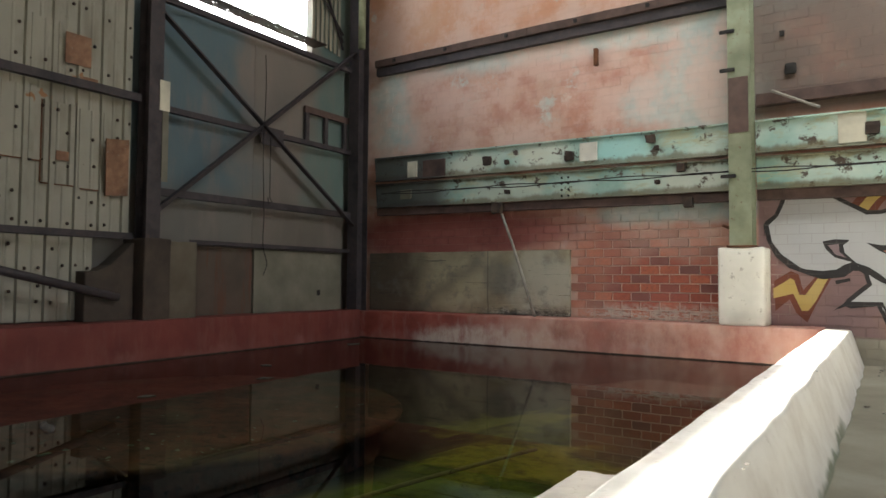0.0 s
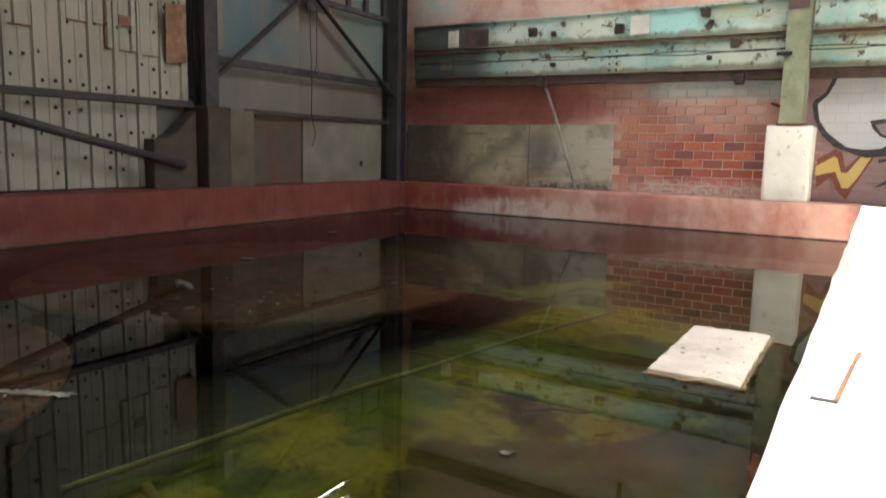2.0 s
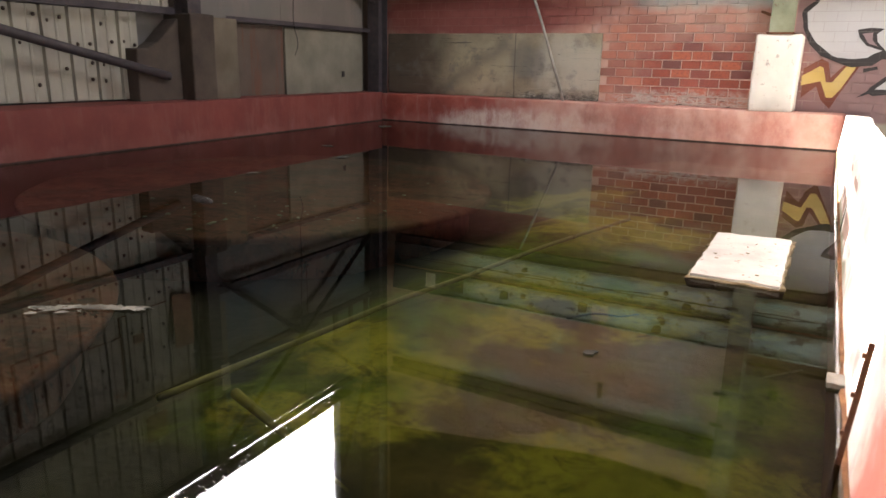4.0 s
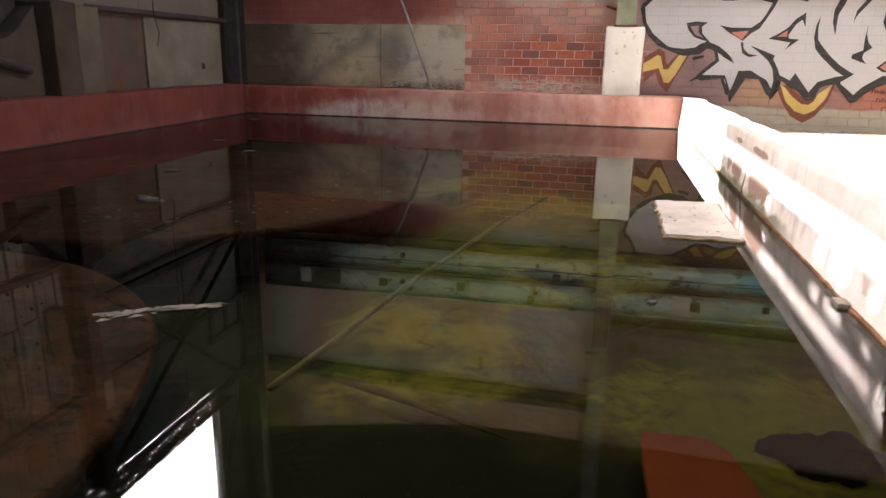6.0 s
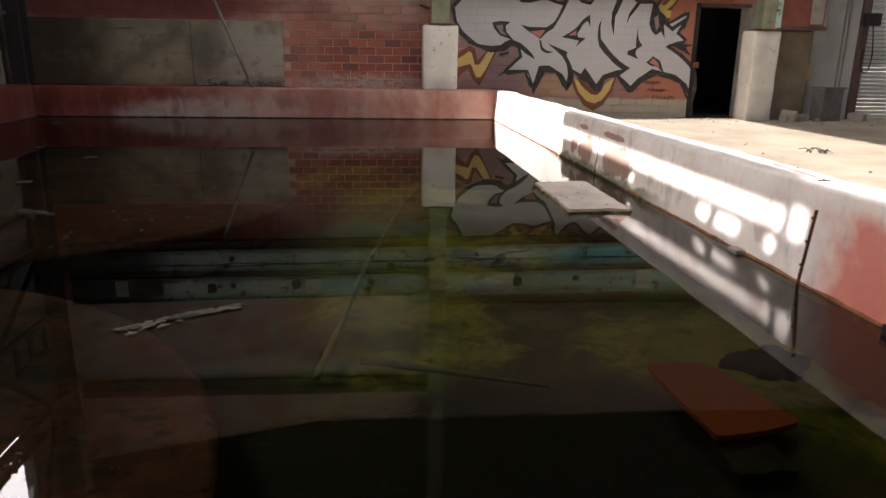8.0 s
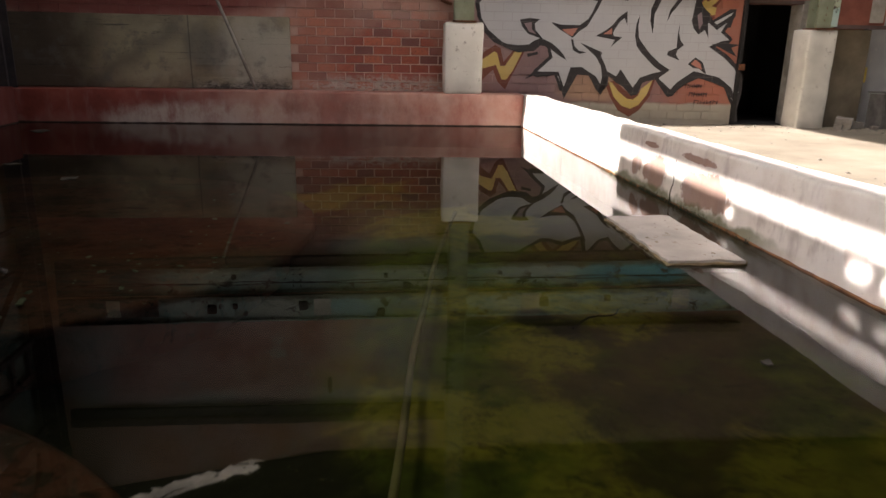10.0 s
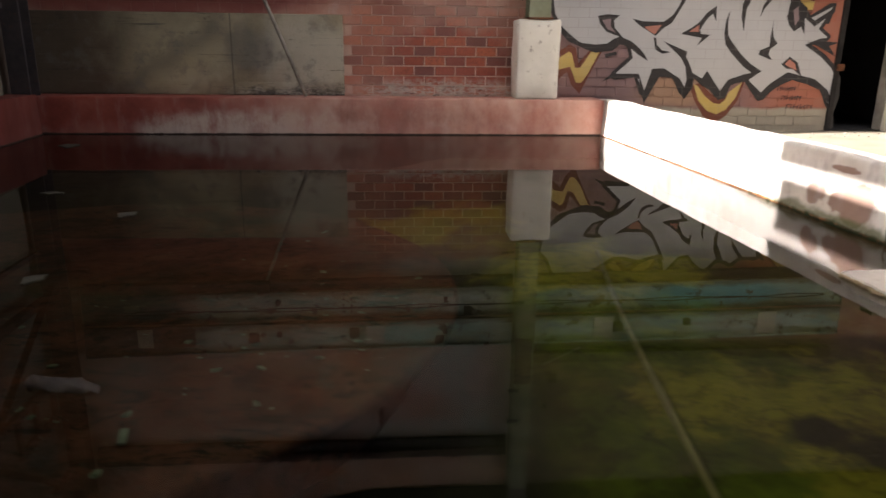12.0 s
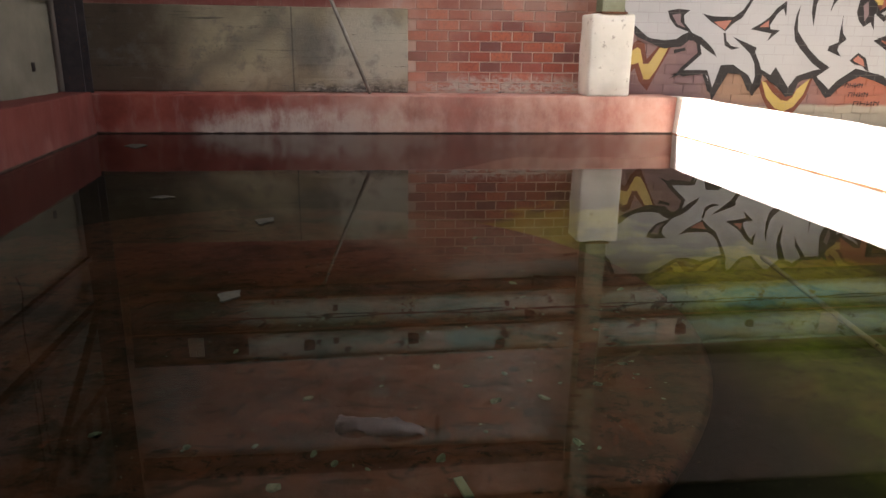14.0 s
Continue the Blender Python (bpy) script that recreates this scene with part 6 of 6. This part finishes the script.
YEL_A = [(-1.391, 1.41), (-1.269, 1.486), (-1.17, 1.554), (-1.122, 1.529), (-1.063, 1.325), (-0.985, 1.326), (-0.836, 1.552), (-0.711, 1.546), (-0.861, 1.241), (-0.955, 1.108), (-1.034, 1.107), (-1.137, 1.339), (-1.388, 1.272)]
BRN_B = [(0.717, 1.07), (0.815, 0.86), (0.971, 0.628), (1.169, 0.524), (1.332, 0.631), (1.496, 0.867), (1.573, 1.168), (1.32, 0.95), (1.204, 0.883), (1.057, 0.966), (0.873, 1.122)]
YEL_B = [(0.775, 1.098), (0.875, 0.86), (1.027, 0.707), (1.18, 0.657), (1.321, 0.725), (1.453, 0.905), (1.527, 1.137), (1.341, 0.989), (1.294, 0.872), (1.217, 0.81), (1.111, 0.824), (0.958, 0.938), (0.836, 1.083)]
Y_PAINT = YW - 0.0155
from mathutils import geometry


def paint_fill(pts, layer):
    """A flat area of paint inside the outline."""
    bm = bmesh.new()
    flat = [Vector((p[0], p[1])) for p in pts]
    co, _, faces, _, _, _ = geometry.delaunay_2d_cdt(flat, [], [list(range(len(flat)))], 1, 1e-5)
    vv = [bm.verts.new((p.x, Y_PAINT - 0.0012 * layer, p.y)) for p in co]
    for f in faces:
        bm.faces.new([vv[q] for q in f])
    bm.normal_update()
    for f in bm.faces:
        if f.normal.y > 0:
            f.normal_flip()
    return bm


def paint_stroke(pts, width, layer, taper=True, bm=None, closed=False, n=6, wobble=0.12):
    """A sprayed line of paint, thin at its ends when taper is set."""
    bm = bm or bmesh.new()
    line = smooth_line(pts, n, closed)
    line = [Vector((p[0], p[1])) for p in line]
    m = len(line)
    pairs = []
    for i, p in enumerate(line):
        a, b = (line[i - 1], line[(i + 1) % m]) if closed else (line[max(i - 1, 0)], line[min(i + 1, m - 1)])
        d = (b - a).normalized() if (b - a).length > 1e-6 else Vector((1, 0))
        nn = Vector((-d.y, d.x))
        w = width * 0.5 * (1 + wobble * 4 * (noise.noise(Vector((p.x * 3, p.y * 3, layer)))))
        if taper:
            w *= 0.12 + 0.88 * math.sin(math.pi * min(1, max(0, (i + 0.4) / m))) ** 0.6
        y = Y_PAINT - 0.0012 * layer
        pairs.append((bm.verts.new((p.x + nn.x * w, y, p.y + nn.y * w)), bm.verts.new((p.x - nn.x * w, y, p.y - nn.y * w))))
    for i in range(m if closed else m - 1):
        a, b = pairs[i], pairs[(i + 1) % m]
        bm.faces.new((a[0], b[0], b[1], a[1]))
    bm.normal_update()
    for f in bm.faces:
        if f.normal.y > 0:
            f.normal_flip()
    return bm


mural = base("wall_lettering", "large pale sprayed letters with black outlines over yellow shapes", "graffiti", m=WB)
for edge, shape in ((BRN_A, YEL_A), (BRN_B, YEL_B)):
    part("brown_edge", paint_fill(edge, 1), M_PB, mural)
    part("yellow_shape", paint_fill(shape, 2), M_PY, mural)
for pts, w in ((YEL_C, 0.13), (YEL_D, 0.14), (YEL_E, 0.10)):
    part("brown_edge", paint_stroke(pts, w * 1.85, 1, False), M_PB, mural)
    part("yellow_shape", paint_stroke(pts, w, 2, False), M_PY, mural)
EDGE = [Vector(p) for p in EDGE_LOW + EDGE_RIGHT + EDGE_TOP + EDGE_LEFT]
fine = []
for i, p in enumerate(EDGE):
    q = EDGE[(i + 1) % len(EDGE)]
    fine += [p, p.lerp(q, 0.25), p.lerp(q, 0.75)]
part("outline", paint_stroke(fine, 0.115, 3, False, closed=True, n=2), M_PK, mural)
part("letter_fill", paint_fill(fine, 4), M_PW, mural)
for pts in (INK_A, INK_B, INK_C, INK_D, INK_E, INK_F, INK_G, INK_H, INK_I, INK_J, INK_K, INK_L, INK_M, INK_N, INK_O, INK_P, INK_Q, INK_R, INK_S):
    part("black_stroke", paint_fill(pts, 6), M_PK, mural)
for pts, mt in ((GAP_A, M_PP), (GAP_B, M_PR), (GAP_C, M_PR), (GAP_D, M_PP), (GAP_E, M_PR)):
    part("letter_gap", paint_fill(pts, 7), mt, mural)
# small illegible tags, as plain bars
tags = base("small_wall_tags", "three short rows of small black marks low on the wall", "graffiti", m=WB)
for x, z, w in ((2.10, 1.045, 0.30), (2.18, 0.91, 0.33), (2.28, 0.78, 0.44)):
    for q in range(4):
        xx, cw = x + w * q / 4, w * 0.19
        part("tag_bar", paint_stroke([(xx, z - 0.035), (xx + 0.01, z + 0.035)], 0.014, 2, False, n=2), M_PK, tags)
        part("tag_bar", paint_stroke([(xx, z + 0.03 - 0.03 * (q % 3)), (xx + cw, z + 0.025 - 0.03 * (q % 2))], 0.012, 2, False, n=2), M_PK, tags)
        part("tag_bar", paint_stroke([(xx + cw, z + 0.03), (xx + cw * 0.8, z - 0.035)], 0.013, 2, False, n=2), M_PK, tags)
part("tag_bar", paint_stroke([(-0.62, 1.50), (-0.45, 1.54)], 0.05, 2, False), M_PK, tags)

# ---------------------------------------------------------------- bricks
BW, BH = 0.301, 0.1385


def brick_mesh(name, w, h, d=0.011, j=0.0085, seed=0):
    bm = bmesh.new()
    box(bm, -w / 2 + j, w / 2 - j, -d, 0.0, -h / 2 + j, h / 2 - j)
    fr_ = [v for v in bm.verts if v.co.y < -d / 2]
    for v in fr_:
        v.co.x *= 0.985
        v.co.z *= 0.97
        v.co.y += 0.003 * math.sin(seed * 3.3 + v.co.x * 20)
    me = mesh_of(name, bm, M_BRICK)
    return me


full = [brick_mesh("brick", BW, BH, seed=s) for s in range(5)]
rows_bm_v, rows_bm_f = [], []


def covered(x, z):
    """Where the wall is hidden by the panel, the doorway or the fittings beside it."""
    if z < 2.0 and x < -4.42:
        return True
    if DX0 - 0.2 < x < DX1 + 0.2 and z < DZ + 0.1:
        return True
    if x > 4.0 and z < 3.0:
        return True
    if x < -1.0 and z < 0.93:
        return True
    return False


row = 0
z = 0.91 + BH / 2 - 4 * BH
while z < 7.35:
    x = -8.75 + (BW / 2 if row % 2 else 0.0) + 0.04
    while x < (6.0 if z < 6.6 else -4.0):
        near = (-4.45 < x < -1.95 and 0.9 < z < 2.72) or (-1.45 < x < 2.95 and 0.40 < z < 1.75)
        if not covered(x, z) and z > FLOOR:
            if near:
                b = new("brick", full[random.randrange(5)])
                b.parent = wall_north
                b.location = (x, YW + random.uniform(-0.001, 0.002), z + random.uniform(-0.002, 0.002))
            else:
                i0 = len(rows_bm_v)
                j, d = (0.0035, 0.0035) if z > 3.0 else (0.007, 0.009)
                d += random.uniform(-0.0015, 0.0015)
                for yy in (YW - d, YW):
                    k = 0.985 if yy < YW else 1.0
                    for sx, sz in ((-1, -1), (1, -1), (1, 1), (-1, 1)):
                        rows_bm_v.append((x + sx * (BW / 2 - j) * k, yy, z + sz * (BH / 2 - j) * k))
                rows_bm_f += [(i0, i0 + 1, i0 + 2, i0 + 3)] + [(i0 + (q + 1) % 4, i0 + q, i0 + 4 + q, i0 + 4 + (q + 1) % 4) for q in range(4)]
        x += BW
    z += BH
    row += 1
me = bpy.data.meshes.new("brick_rows")
me.from_pydata(rows_bm_v, [], rows_bm_f)
me.materials.append(M_BRICKS)
me.update()
br = new("brick_rows", me)
br.parent = wall_north
tagged(br, "painted and limewashed brick courses", kind="stuff")
